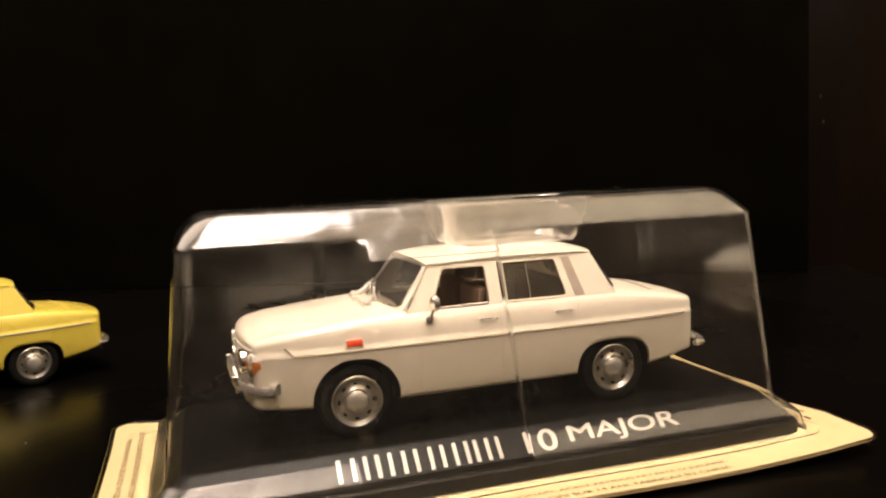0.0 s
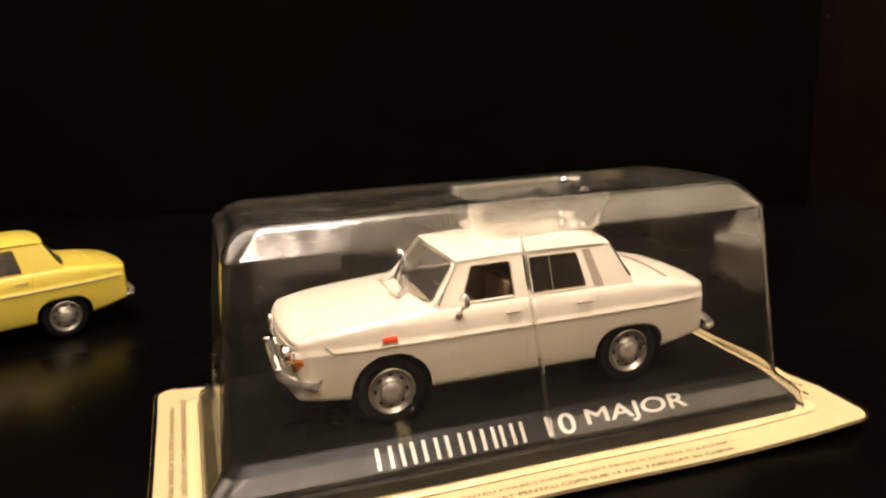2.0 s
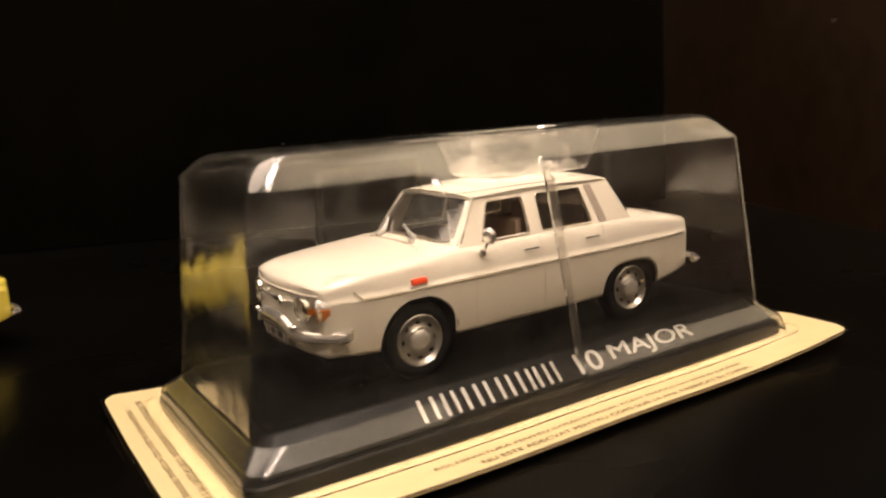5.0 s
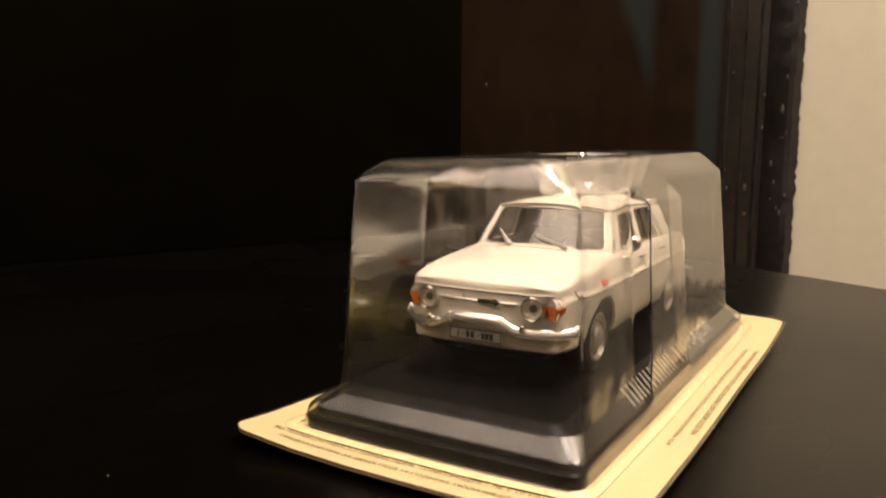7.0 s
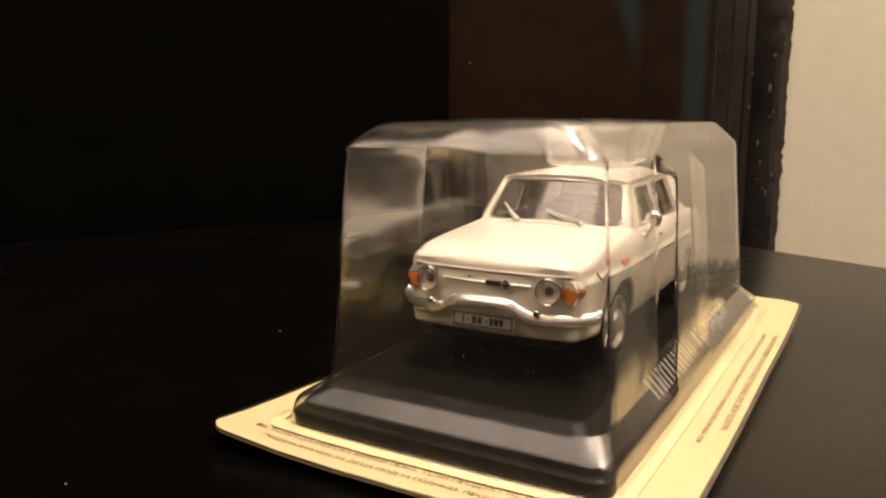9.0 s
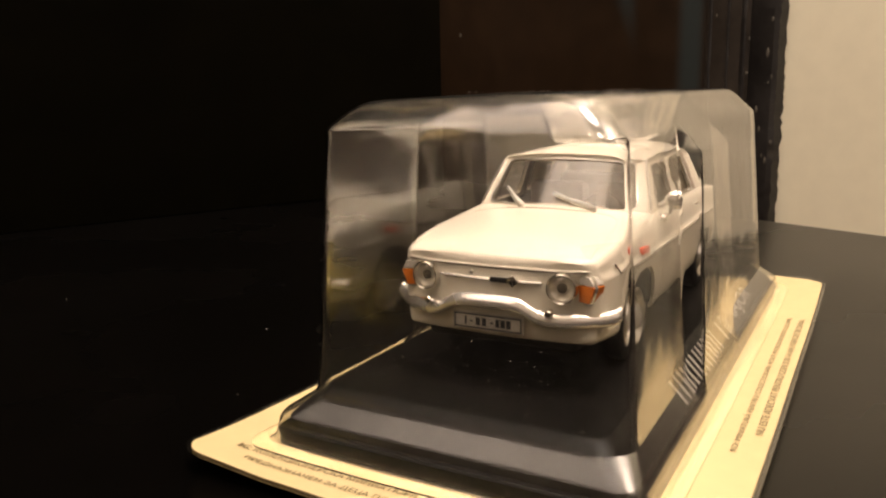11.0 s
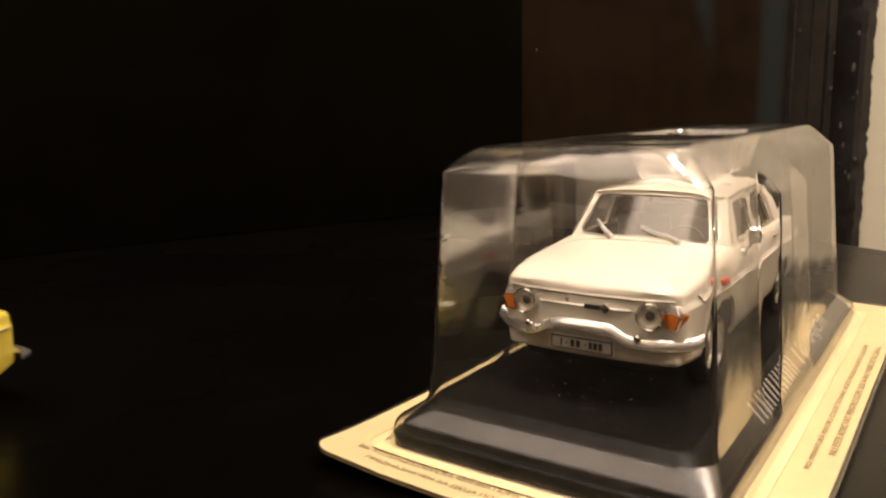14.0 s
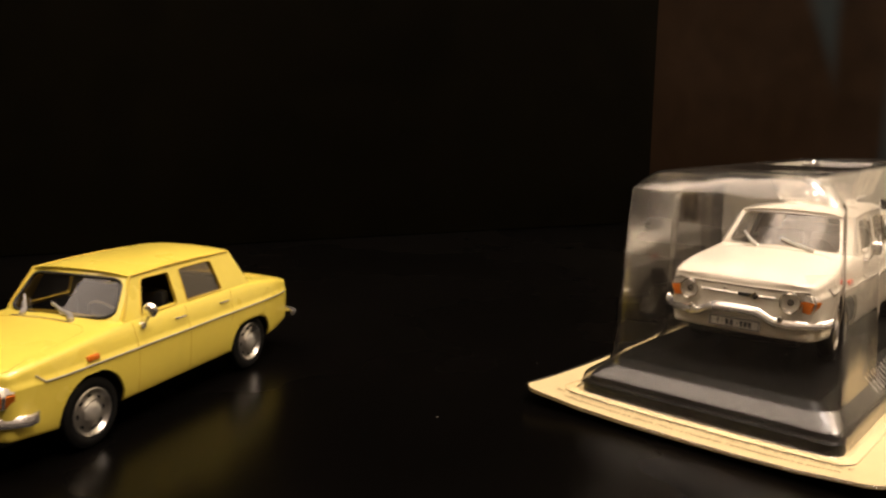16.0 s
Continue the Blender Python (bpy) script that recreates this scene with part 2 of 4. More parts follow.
M_LINE = mat("panel_gap", (0.62, 0.57, 0.48), 0.7)
M_LINE_Y = mat("panel_gap_ochre", (0.62, 0.44, 0.06), 0.7)
M_GAP = mat("bonnet_gap_grey", (0.40, 0.35, 0.28), 0.7)
M_PLATE = mat("plate_white", (0.40, 0.37, 0.32), 0.5, vary=0.15, scale=500)
M_INK = mat("plate_ink", (0.02, 0.02, 0.02), 0.5)
M_DUST = mat("pale_dust", (0.30, 0.28, 0.24), 0.9)
M_LINT = mat("grey_lint", (0.22, 0.20, 0.17), 0.9)
M_CHIP = mat("grey_chips", (0.075, 0.066, 0.052), 0.7)

# ---- mesh helpers (lengths in millimetres) ----
MM = 0.001


def part(name, bm, material, parent=None, label="", smooth=35.0):
    """Links a bmesh, in millimetres, as one mesh object under a thing or a part."""
    bm.normal_update()
    me = bpy.data.meshes.new(name)
    bmesh.ops.transform(bm, matrix=Matrix.Scale(MM, 4), verts=bm.verts)
    bm.to_mesh(me)
    bm.free()
    for m in material if isinstance(material, (list, tuple)) else (material,):
        me.materials.append(m)
    if smooth:
        me.shade_smooth()
        me.set_sharp_from_angle(angle=radians(smooth))
    ob = new(name, me)
    ob.parent = parent
    if label:
        ob["label"] = label
    return ob


def thing(name, m, label, category, group="", kind=""):
    ob = new(name)
    ob.empty_display_size = 0.01
    ob.matrix_world = m
    return tagged(ob, label, category, group, kind)


def loft(bm, rings, closed=True, cap=True, skip=None, index=None):
    """Skins a list of rings of equal length."""
    rows = [[bm.verts.new(p) for p in ring] for ring in rings]
    count = len(rows[0])
    for i in range(len(rows) - 1):
        for j in range(count if closed else count - 1):
            if skip and skip(i, j):
                continue
            k = (j + 1) % count
            f = bm.faces.new((rows[i][j], rows[i][k], rows[i + 1][k], rows[i + 1][j]))
            if index:
                f.material_index = index(i, j)
    if cap and closed:
        bm.faces.new(rows[0][::-1])
        bm.faces.new(rows[-1])
    return rows


def block(bm, x0, x1, y0, y1, z0, z1, bevel=0.0, segments=2, turn=None):
    got = bmesh.ops.create_cube(bm, size=1.0)["verts"]
    for v in got:
        v.co = Vector((x0 + (v.co.x + 0.5) * (x1 - x0), y0 + (v.co.y + 0.5) * (y1 - y0), z0 + (v.co.z + 0.5) * (z1 - z0)))
    if turn is not None:
        for v in got:
            v.co = turn @ v.co
    if bevel:
        edges = list({e for v in got for e in v.link_edges})
        bmesh.ops.bevel(bm, geom=edges, offset=bevel, segments=segments, affect="EDGES", profile=0.5)


def tube(bm, path, rh, rv=None, sides=8, taper=None):
    """A rod along a path, rh across and rv up."""
    rv = rv or rh
    path = [Vector(p) for p in path]
    rings = []
    for i, p in enumerate(path):
        way = (path[min(i + 1, len(path) - 1)] - path[max(i - 1, 0)]).normalized()
        up = Vector((0, 0, 1)) if abs(way.z) < 0.9 else Vector((1, 0, 0))
        side = way.cross(up).normalized()
        up = side.cross(way)
        k = taper[i] if taper else 1.0
        rings.append([p + k * (side * rh * math.cos(a) + up * rv * math.sin(a)) for a in (2 * math.pi * j / sides for j in range(sides))])
    loft(bm, rings)


def band(bm, path, section):
    """A strip along a level path: section gives (outward, up) pairs; the path runs with its outer side on the left."""
    path = [Vector(p) for p in path]
    rings = []
    for i, p in enumerate(path):
        way = path[min(i + 1, len(path) - 1)] - path[max(i - 1, 0)]
        out = Vector((-way.y, way.x, 0)).normalized()
        rings.append([p + out * a + Vector((0, 0, b)) for a, b in section])
    loft(bm, rings)
    bmesh.ops.recalc_face_normals(bm, faces=bm.faces)


def lathe(bm, profile, m, sides=32):
    """Turns (along, radius) pairs round the local y axis and sets them at m."""
    rings = [[m @ Vector((r * math.cos(a), y, r * math.sin(a))) for a in (2 * math.pi * j / sides for j in range(sides))] for y, r in profile]
    loft(bm, rings)


def rounded(points, radius, steps=4):
    """A polygon with its corners rounded."""
    out = []
    for i, p in enumerate(points):
        p, a, b = Vector(p), Vector(points[i - 1]), Vector(points[(i + 1) % len(points)])
        u, v = (a - p).normalized(), (b - p).normalized()
        d = min(radius, (a - p).length * 0.45, (b - p).length * 0.45)
        for k in range(steps + 1):
            t = k / steps
            out.append((1 - t) ** 2 * (p + u * d) + 2 * t * (1 - t) * p + t * t * (p + v * d))
    return out


def sheet(bm, outer, holes, place, thick):
    """A flat outline with holes, set in space by place(a, b, depth), with thickness."""
    def ring(points, depth):
        return [bm.verts.new(place(p[0], p[1], depth)) for p in points]
    loops = [outer, *holes]
    for depth in (0.0, thick):
        flat = bmesh.new()
        edges, count = [], []
        for pts in loops:
            vs = [flat.verts.new((p[0], p[1], 0)) for p in pts]
            edges += [flat.edges.new((vs[i - 1], vs[i])) for i in range(len(vs))]
        bmesh.ops.triangle_fill(flat, edges=edges, use_beauty=True, use_dissolve=False)
        flat.verts.index_update()
        made = [bm.verts.new(place(v.co.x, v.co.y, depth)) for v in flat.verts]
        for f in flat.faces:
            bm.faces.new([made[v.index] for v in f.verts])
        flat.free()
        if depth == 0.0:
            front = made
        else:
            start = 0
            for pts in loops:
                for i in range(len(pts)):
                    j = (i + 1) % len(pts)
                    bm.faces.new((front[start + i], front[start + j], made[start + j], made[start + i]))
                start += len(pts)
    bmesh.ops.recalc_face_normals(bm, faces=bm.faces)


def lettering(name, body, width, height, m, material, parent, label="", bold=0.0):
    """Text as a mesh, width by height in millimetres, standing at m with its start at the origin."""
    curve = bpy.data.curves.new(name, "FONT")
    curve.body = body
    temp = bpy.data.objects.new(name + "_source", curve)
    scene.collection.objects.link(temp)
    bpy.context.view_layer.update()
    me = bpy.data.meshes.new_from_object(temp.evaluated_get(bpy.context.evaluated_depsgraph_get()))
    bpy.data.objects.remove(temp)
    bm = bmesh.new()
    bm.from_mesh(me)
    bpy.data.meshes.remove(me)
    lo = [min(v.co[i] for v in bm.verts) for i in (0, 1)]
    hi = [max(v.co[i] for v in bm.verts) for i in (0, 1)]
    for v in bm.verts:
        v.co = Vector(((v.co.x - lo[0]) / (hi[0] - lo[0]) * (width - bold), (v.co.y - lo[1]) / (hi[1] - lo[1]) * (height - bold * 0.5), 0))
    if bold:
        once = bm.copy()
        me = bpy.data.meshes.new(name)
        once.to_mesh(me)
        once.free()
        for k, (dx, dy) in enumerate(((0.5, 0.0), (1.0, 0.5), (0.5, 0.5), (1.0, 0.0))):
            first = len(bm.verts)
            bm.from_mesh(me)
            bm.verts.ensure_lookup_table()
            for v in bm.verts[first:]:
                v.co += Vector((dx * bold, dy * bold, 0.006 * (k + 1)))
        bpy.data.meshes.remove(me)
    for v in bm.verts:
        v.co = m @ v.co
    return part(name, bm, material, parent, label, smooth=0)


# ---- the setting ----
def slab(name, x0, x1, y0, y1, z0, z1, material, label, category, bevel=0.0):
    bm = bmesh.new()
    block(bm, x0 * 1000, x1 * 1000, y0 * 1000, y1 * 1000, z0 * 1000, z1 * 1000, bevel)
    return tagged(part(name, bm, material), label, category, kind="structure")


EDGE, BACK, FAR = 0.166, 0.425, 0.80
slab("floor", -3.0, FAR, -3.4, 2.9, -0.80, -0.75, M_FLOOR, "dark brown floor of the room", "floor")
slab("ceiling", -3.0, FAR, -3.4, 2.9, 1.75, 1.80, M_CEIL, "pale painted ceiling", "ceiling")
slab("wall_right", FAR, FAR + 0.1, -3.4, 2.9, -0.80, 1.80, M_WALL, "cream painted room wall", "wall")
# Unseen panel, added so low reflections of this wall in the blister stay dark.
slab("dark_wall_panel", FAR - 0.02, FAR, -3.4, 0.15, -0.75, 0.50, M_SHADE, "unseen dark brown panel added to darken wall reflections", "cladding")
# Left and front walls are unseen; their dark colour keeps blister reflections dim.
slab("wall_left", -3.1, -3.0, -3.4, 2.9, -0.80, 1.80, M_DIM, "unseen room wall, coloured dark to dim reflections", "wall")
slab("wall_front", -3.0, FAR, -3.5, -3.4, -0.80, 1.80, M_DIM, "unseen room wall, coloured dark to dim reflections", "wall")
slab("wall_back", -3.0, FAR, 2.9, 3.0, -0.80, 1.80, M_BROWN, "dark brown panelled room wall", "wall")

table = thing("table", pose(0, 0, 0), "glossy black lacquered table top, lightly dusty", "table")
bm = bmesh.new()
block(bm, -1100, 1000 * EDGE, -60, 445, -28, 0, 1.0)
part("tabletop", bm, M_TABLE, table)
for lx in (-1060, 100):
    for ly in (-20, 390):
        bm = bmesh.new()
        block(bm, lx, lx + 45, ly, ly + 45, -750, -28, 2)
        part("leg", bm, M_TABLE, table)

back = thing("back_board", pose(0, 0, 0), "plain matt black board standing at the back of the table", "board")
bm = bmesh.new()
block(bm, -1100, 142, 1000 * BACK, 1000 * BACK + 18, 0, 700, 1.0)
part("board", bm, M_BACK, back)

X = 1000 * FAR
wardrobe = thing("wardrobe", pose(0, 0, 0), "tall dark brown wardrobe with dusty black edging across the room", "wardrobe")
bm = bmesh.new()
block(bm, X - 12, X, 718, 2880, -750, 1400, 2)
part("panel", bm, M_PANEL, wardrobe, "dark reddish-brown panel with blue-grey reflections painted on")
bm = bmesh.new()
block(bm, X - 14, X, 652, 718, -750, 1400, 3)
part("grey_side", bm, M_EDGE_GREY, wardrobe, "worn grey-brown side strip")
rng = random.Random(5)
for y0, wide in ((657, 9), (681, 6), (707, 7)):
    bm = bmesh.new()
    loft(bm, [[(X - 13, y0 + rng.uniform(-1.5, 1.5), z), (X - 15.2, y0 + wide * 0.3, z), (X - 15.2, y0 + wide * 0.7, z), (X - 13, y0 + wide + rng.uniform(-1.5, 1.5), z)] for z in range(-750, 1401, 10)])
    part("bead", bm, M_EDGE, wardrobe, "dark bead")
bm = bmesh.new()
loft(bm, [[(X, 612 + rng.gauss(0, 1.1), z), (X - 14, 613 + rng.gauss(0, 1.0), z), (X - 18, 618, z), (X - 18, 646, z), (X - 14, 652, z), (X, 652, z)] for z in range(-750, 1401, 6)])
bmesh.ops.recalc_face_normals(bm, faces=bm.faces)
part("black_side", bm, M_EDGE, wardrobe, "dusty black edging with a ragged edge")
bm = bmesh.new()
rng = random.Random(3)
for k in range(44):
    y, z, r = rng.choice((rng.gauss(645, 5), rng.gauss(706, 5), rng.uniform(613, 632), rng.uniform(613, 632), rng.uniform(614, 716))), rng.uniform(-60, 420), rng.uniform(0.5, 1.0) ** 3 * 4.0
    got = bmesh.ops.create_icosphere(bm, subdivisions=1, radius=1.0, matrix=Matrix.Translation((X - (18 if y < 652 else 14.5), y, z)) @ Matrix.Diagonal((0.6, r * 0.7, r * rng.uniform(0.8, 1.8), 1)))
tagged(part("chips", bm, M_CHIP, wardrobe, "pale worn chips on the edging"), kind="stuff")
for k, (y, z) in enumerate(((2338, 215), (2316, 144), (2560, 350), (1350, 260), (1240, 150))):
    bm = bmesh.new()
    bmesh.ops.create_icosphere(bm, subdivisions=1, radius=1.0, matrix=Matrix.Translation((X - 12, y, z)) @ Matrix.Diagonal((0.8, 9, 7, 1)) if y > 2000 else Matrix.Translation((X - 12, y, z)) @ Matrix.Diagonal((0.8, 4, 4, 1)))
    part("chip", bm, M_CHIP, wardrobe)

# ---- model car ----
AXLE, RADIUS, ARCH = 26.4, 7.0, 8.25


def body_width(x):
    w = 17.6
    if x < -28:
        w -= 1.9 * ((-28 - x) / 18) ** 2.2
    if x > 30:
        w -= 1.7 * ((x - 30) / 16) ** 2.2
    return w


def body_bottom(x):
    z = 6.4 + 0.9 * max(0, (-x - 34) / 12) + 2.0 * max(0, (x - 33) / 13)
    d = abs(x + AXLE)
    if d < ARCH:
        z = max(z, 7.0 + math.sqrt(ARCH * ARCH - d * d) * 0.98)
    d = abs(x - AXLE)
    if d < ARCH:
        z = max(z, 7.0 + 5.9 * (1 - (d / ARCH) ** 3.2) ** (1 / 2.4))
    return z


def edge_height(x):
    return float(np.interp(x, (-46, -40, -19, 0, 27, 40, 48), (18.9, 20.0, 21.9, 22.1, 21.9, 20.4, 19.0)))


def top_height(x):
    return float(np.interp(x, (-46, -43, -36, -20, 0, 28, 36, 43.5, 48), (19.7, 21.1, 22.1, 23.3, 22.6, 22.8, 22.2, 20.9, 19.6)))


def side_factor(z):
    return float(np.interp(z, (6, 7.4, 9, 11.5, 14, 16.3, 16.75, 17.2, 19, 20.6, 22.2), (0.915, 0.945, 0.965, 0.983, 0.995, 1.001, 1.004, 0.978, 0.966, 0.945, 0.905)))


def body_section(x, k=1.0):
    """Half a cross-section mirrored into a ring; k draws it together at nose and tail."""
    w, zb, ze, zt = body_width(x), body_bottom(x), edge_height(x), top_height(x)
    half = [(0.0, zb), (w * 0.55, zb), (w * side_factor(zb) - 0.5, zb)]
    levels = sorted({zb + 0.25, *[z for z in np.linspace(zb + 0.9, 16.3, 7)], 16.75, 17.2, *[float(z) for z in np.linspace(18.0, ze - 0.5, 4)]}) if zb < 15 else None
    levels = levels or [zb + (ze - 0.5 - zb) * i / 13 for i in range(14)]
    levels = (levels + [ze - 0.5] * 14)[:14]
    half += [(w * side_factor(z), z) for z in levels]
    yt = w * side_factor(ze)
    half += [(yt - 0.25, ze + 0.05), (yt - 0.8, ze + 0.35), (yt - 1.7, ze + 0.5)]
    inner = yt - 1.7
    for f in (0.92, 0.75, 0.5, 0.25, 0.0):
        half.append((inner * f, ze + 0.5 + (zt - ze - 0.5) * (1 - f * f)))
    ring = [(y, z) for y, z in half] + [(-y, z) for y, z in half[-2:0:-1]]
    zm = 0.5 * (zb + zt)
    return [(y * k, zm + (z - zm) * k) for y, z in ring]


def bow(x, y):
    """The nose and the tail are curved in plan."""
    if x < -30:
        return x + 2.3 * (abs(y) / 17) ** 2.4 * ((-30 - x) / 16) ** 2
    if x > 32:
        return x - 2.0 * (abs(y) / 17) ** 2.4 * ((x - 32) / 14) ** 2
    return x


def glass_x(s, t, front):
    return (-20.2 + 8.0 * t + (3.4 - 1.6 * t) * s * s) if front else (30.4 - 5.7 * t - (2.4 - 0.7 * t) * s * s)


def pane_place(front, push):
    def place(s, t, d):
        x = glass_x(s, t, front)
        y = s * (14.9 - 2.3 * t)
        z = 22.4 + 8.7 * t - 0.35 * s * s * t
        n = Vector((-0.74 if front else 0.80, 0, 0.66))
        return Vector((x, y, z)) + n * (push - d)
    return place


def flank(sign, push):
    def place(x, z, d):
        return Vector((x, sign * (15.75 - (z - 22.0) * 0.335 + push - d), z))
    return place


def side_y(x, z):
    return body_width(x) * side_factor(z)


def toy_car(name, m, paint, line, label, lamp_side, group, strip):
    car = thing(name, m, label, "model car", group)
    # bodywork
    xs = {round(float(x), 3) for x in np.linspace(-45.0, 47.0, 46)}
    for c in (-AXLE, AXLE):
        for a in range(0, 181, 12):
            xs.add(round(c + ARCH * math.cos(radians(a)), 3))
        xs |= {c - ARCH - 0.05, c + ARCH + 0.05}
    xs = sorted(xs)
    rings = []
    for x, k in [(-46.35, 0.15), (-46.3, 0.5), (-46.15, 0.8), (-45.9, 0.93), (-45.5, 0.975)]:
        rings.append([(bow(x, y / k if k < 0.9 else y) if k > 0.7 else x + 2.3 * (abs(y) / 17) ** 2.4, y, z) for y, z in body_section(-45.5, k)])
    for x in xs:
        rings.append([(bow(x, y), y, z) for y, z in body_section(x)])
    for x, k in [(47.5, 0.975), (47.9, 0.93), (48.15, 0.8), (48.3, 0.5), (48.35, 0.15)]:
        rings.append([(bow(x, y), y, z) for y, z in body_section(47.3, k)])
    count = len(rings[0])
    top = count // 2
    bm = bmesh.new()
    loft(bm, rings, skip=lambda i, j: -17.0 < rings[i][top][0] and rings[i + 1][top][0] < 27.5 and abs(j + 0.5 - top) < 4.9,
         index=lambda i, j: 1 if (j < 2 or j >= count - 2) and 5 <= i < len(rings) - 6 else 0)
    bmesh.ops.recalc_face_normals(bm, faces=bm.faces)
    body = part("body", bm, (paint, M_BLACK), car, smooth=62)
    # cabin sides with window openings
    front_window = rounded([(-11.2, 22.5), (0.4, 22.5), (0.3, 29.5), (-8.2, 29.5)], 0.7)
    rear_window = rounded([(3.6, 22.5), (16.6, 22.5), (15.2, 29.6), (3.8, 29.6)], 0.7)
    outer = [(-16.6, 21.7), (-8, 21.7), (2, 21.7), (12, 21.7), (28.0, 21.7), (26.9, 23.2), (23.3, 30.6), (10, 30.7), (0, 30.7), (-10.9, 30.6), (-15.6, 23.2)]
    for sign in (1, -1):
        bm = bmesh.new()
        sheet(bm, [Vector(p) for p in outer], [front_window, rear_window], flank(sign, 0.0), 0.7)
        part("cabin_side", bm, paint, body)
        for k, pts in enumerate((front_window, rear_window)):
            bm = bmesh.new()
            loop = [flank(sign, 0.04)(p[0], p[1], 0) for p in pts]
            tube(bm, loop + [loop[0], loop[1]], 0.16, 0.16, 5)
            part("window_trim", bm, (M_CHROME if k else M_TRIM) if strip else line, body)
        bm = bmesh.new()
        sheet(bm, rear_window, [], flank(sign, -0.35), 0.2)
        rear_pane = part("side_window", bm, M_GLASS, car, "tinted clear plastic window", smooth=0)
        if strip:
            bm = bmesh.new()
            tube(bm, [flank(sign, -0.2)(9.0, z, 0) for z in (22.5, 26.0, 29.6)], 0.17, 0.17, 6)
            part("divider", bm, M_CHROME, rear_pane)
            bm = bmesh.new()
            sheet(bm, [Vector(p) for p in ((18.6, 22.3), (20.7, 22.3), (18.5, 30.0), (16.7, 30.0))], [], flank(sign, 0.12), 0.2)
            part("pillar_trim", bm, M_TRIM, body, "taupe pillar trim strip", smooth=0)
        # drip rail
        bm = bmesh.new()
        tube(bm, [(-15.9, sign * 15.5, 22.9), (-11.0, sign * 13.1, 30.5), (0, sign * 13.05, 30.9), (10, sign * 13.05, 30.9), (22.2, sign * 13.0, 30.6)], 0.2, 0.2, 6)
        part("drip_rail", bm, M_RIM if strip else line, body)
        # waist moulding
        bm = bmesh.new()
        line_pts = [(-39.6, 18.2), (-38.0, 16.75)] + [(x, 16.75) for x in np.linspace(-34, 44.5, 40)]
        tube(bm, [(bow(x, side_y(x, z)), sign * (side_y(x, z) + 0.08), z) for x, z in line_pts], 0.13, 0.19, 6)
        part("waist_moulding", bm, M_BUMPER if strip else M_HUB, car, "thin bright waist moulding")
        # door gaps and handles
        for pts in ([(-14.2, 7.2), (-14.4, 21.8)], [(2.2, 7.2), (2.0, 21.8)], [(17.6, 14.6), (19.0, 21.8)]):
            bm = bmesh.new()
            zs = np.linspace(pts[0][1], pts[1][1], 16)
            tube(bm, [(np.interp(z, (pts[0][1], pts[1][1]), (pts[0][0], pts[1][0])), sign * (side_y(0, z) - 0.02), z) for z in zs], 0.08, 0.08, 5)
            part("door_gap", bm, line, body)
        for x in (-0.3, 15.6):
            bm = bmesh.new()
            y = side_y(x, 19.8)
            tube(bm, [(x - 1.9, sign * (y + 0.1), 19.8), (x - 1.5, sign * (y + 0.45), 19.85), (x + 1.2, sign * (y + 0.5), 19.85), (x + 1.7, sign * (y + 0.1), 19.8)], 0.16, 0.2, 8)
            part("door_handle", bm, M_BUMPER, car, "chrome door handle")
        # wing repeater lamp
        bm = bmesh.new()
        y = side_y(-26.4, 18.0)
        block(bm, -27.9, -24.9, -0.4, 0.4, -0.58, 0.58, 0.25, 2, Matrix.Translation((0, sign * (y + 0.12), 18.0)) @ Matrix.Rotation(radians(8 * sign), 4, "X"))
        part("repeater_lamp", bm, lamp_side, car, "small orange-red wing lamp")
    # roof
    bm = bmesh.new()
    rings = []
    for x in (-12.6, -12.3, -11.4, -9.5, -6, -2, 4, 10, 15, 18.5, 21, 22.9, 24.2, 24.6):
        crown = 1.95 * (1 - abs((x - 5.2) / 21.0) ** 4.0) + 0.2
        wide = 13.1 - (0.5 if x in (-12.6, 24.6) else 0.0)
        ys = [math.sin(a) * wide for a in np.linspace(-math.pi / 2, math.pi / 2, 19)]
        up = [(x + (1.5 * (y / 13) ** 2 if x < -8 else (-0.9 * (y / 13) ** 2 if x > 18 else 0)), y, 30.45 + crown * (1 - abs(y / 13.1) ** 2.7)) for y in ys]
        down = [(p[0], p[1] * 0.97, 30.1 + 0.8 * (crown / 2.2) * (1 - abs(p[1] / 13.1) ** 2)) for p in up[::-1]]
        rings.append(up + down)
    loft(bm, rings)
    bmesh.ops.recalc_face_normals(bm, faces=bm.faces)
    part("roof", bm, paint, body, smooth=50)
    # windscreen and rear window
    for front in (True, False):
        side, head = (0.93, 0.93 if strip else 0.88) if front else (0.998, 0.93)
        hole = rounded([(-side, 0.07), (0, 0.05), (side, 0.07), (side - 0.01, head), (0, head + 0.02), (0.01 - side, head)], 0.12 if strip else 0.2, 4)
        rim = [(-1, -0.08), (-0.5, -0.08), (0, -0.08), (0.5, -0.08), (1, -0.08), (1.015, 0.5), (1.02, 1.0), (0.5, 1.0), (0, 1.0), (-0.5, 1.0), (-1.02, 1.0), (-1.015, 0.5)]
        bm = bmesh.new()
        sheet(bm, [Vector(p) for p in rim], [hole], pane_place(front, 0.0), 0.6)
        part("window_frame", bm, paint, body)
        bm = bmesh.new()
        loop = [pane_place(front, 0.05)(p[0], p[1], 0) for p in hole]
        tube(bm, loop + [loop[0], loop[1]], *((0.2, 0.2) if front and strip else (0.36, 0.36)), 5)
        part("window_seal", bm, M_RIM if front and strip else M_BLACK, body)
        bm = bmesh.new()
        place = pane_place(front, -0.15)
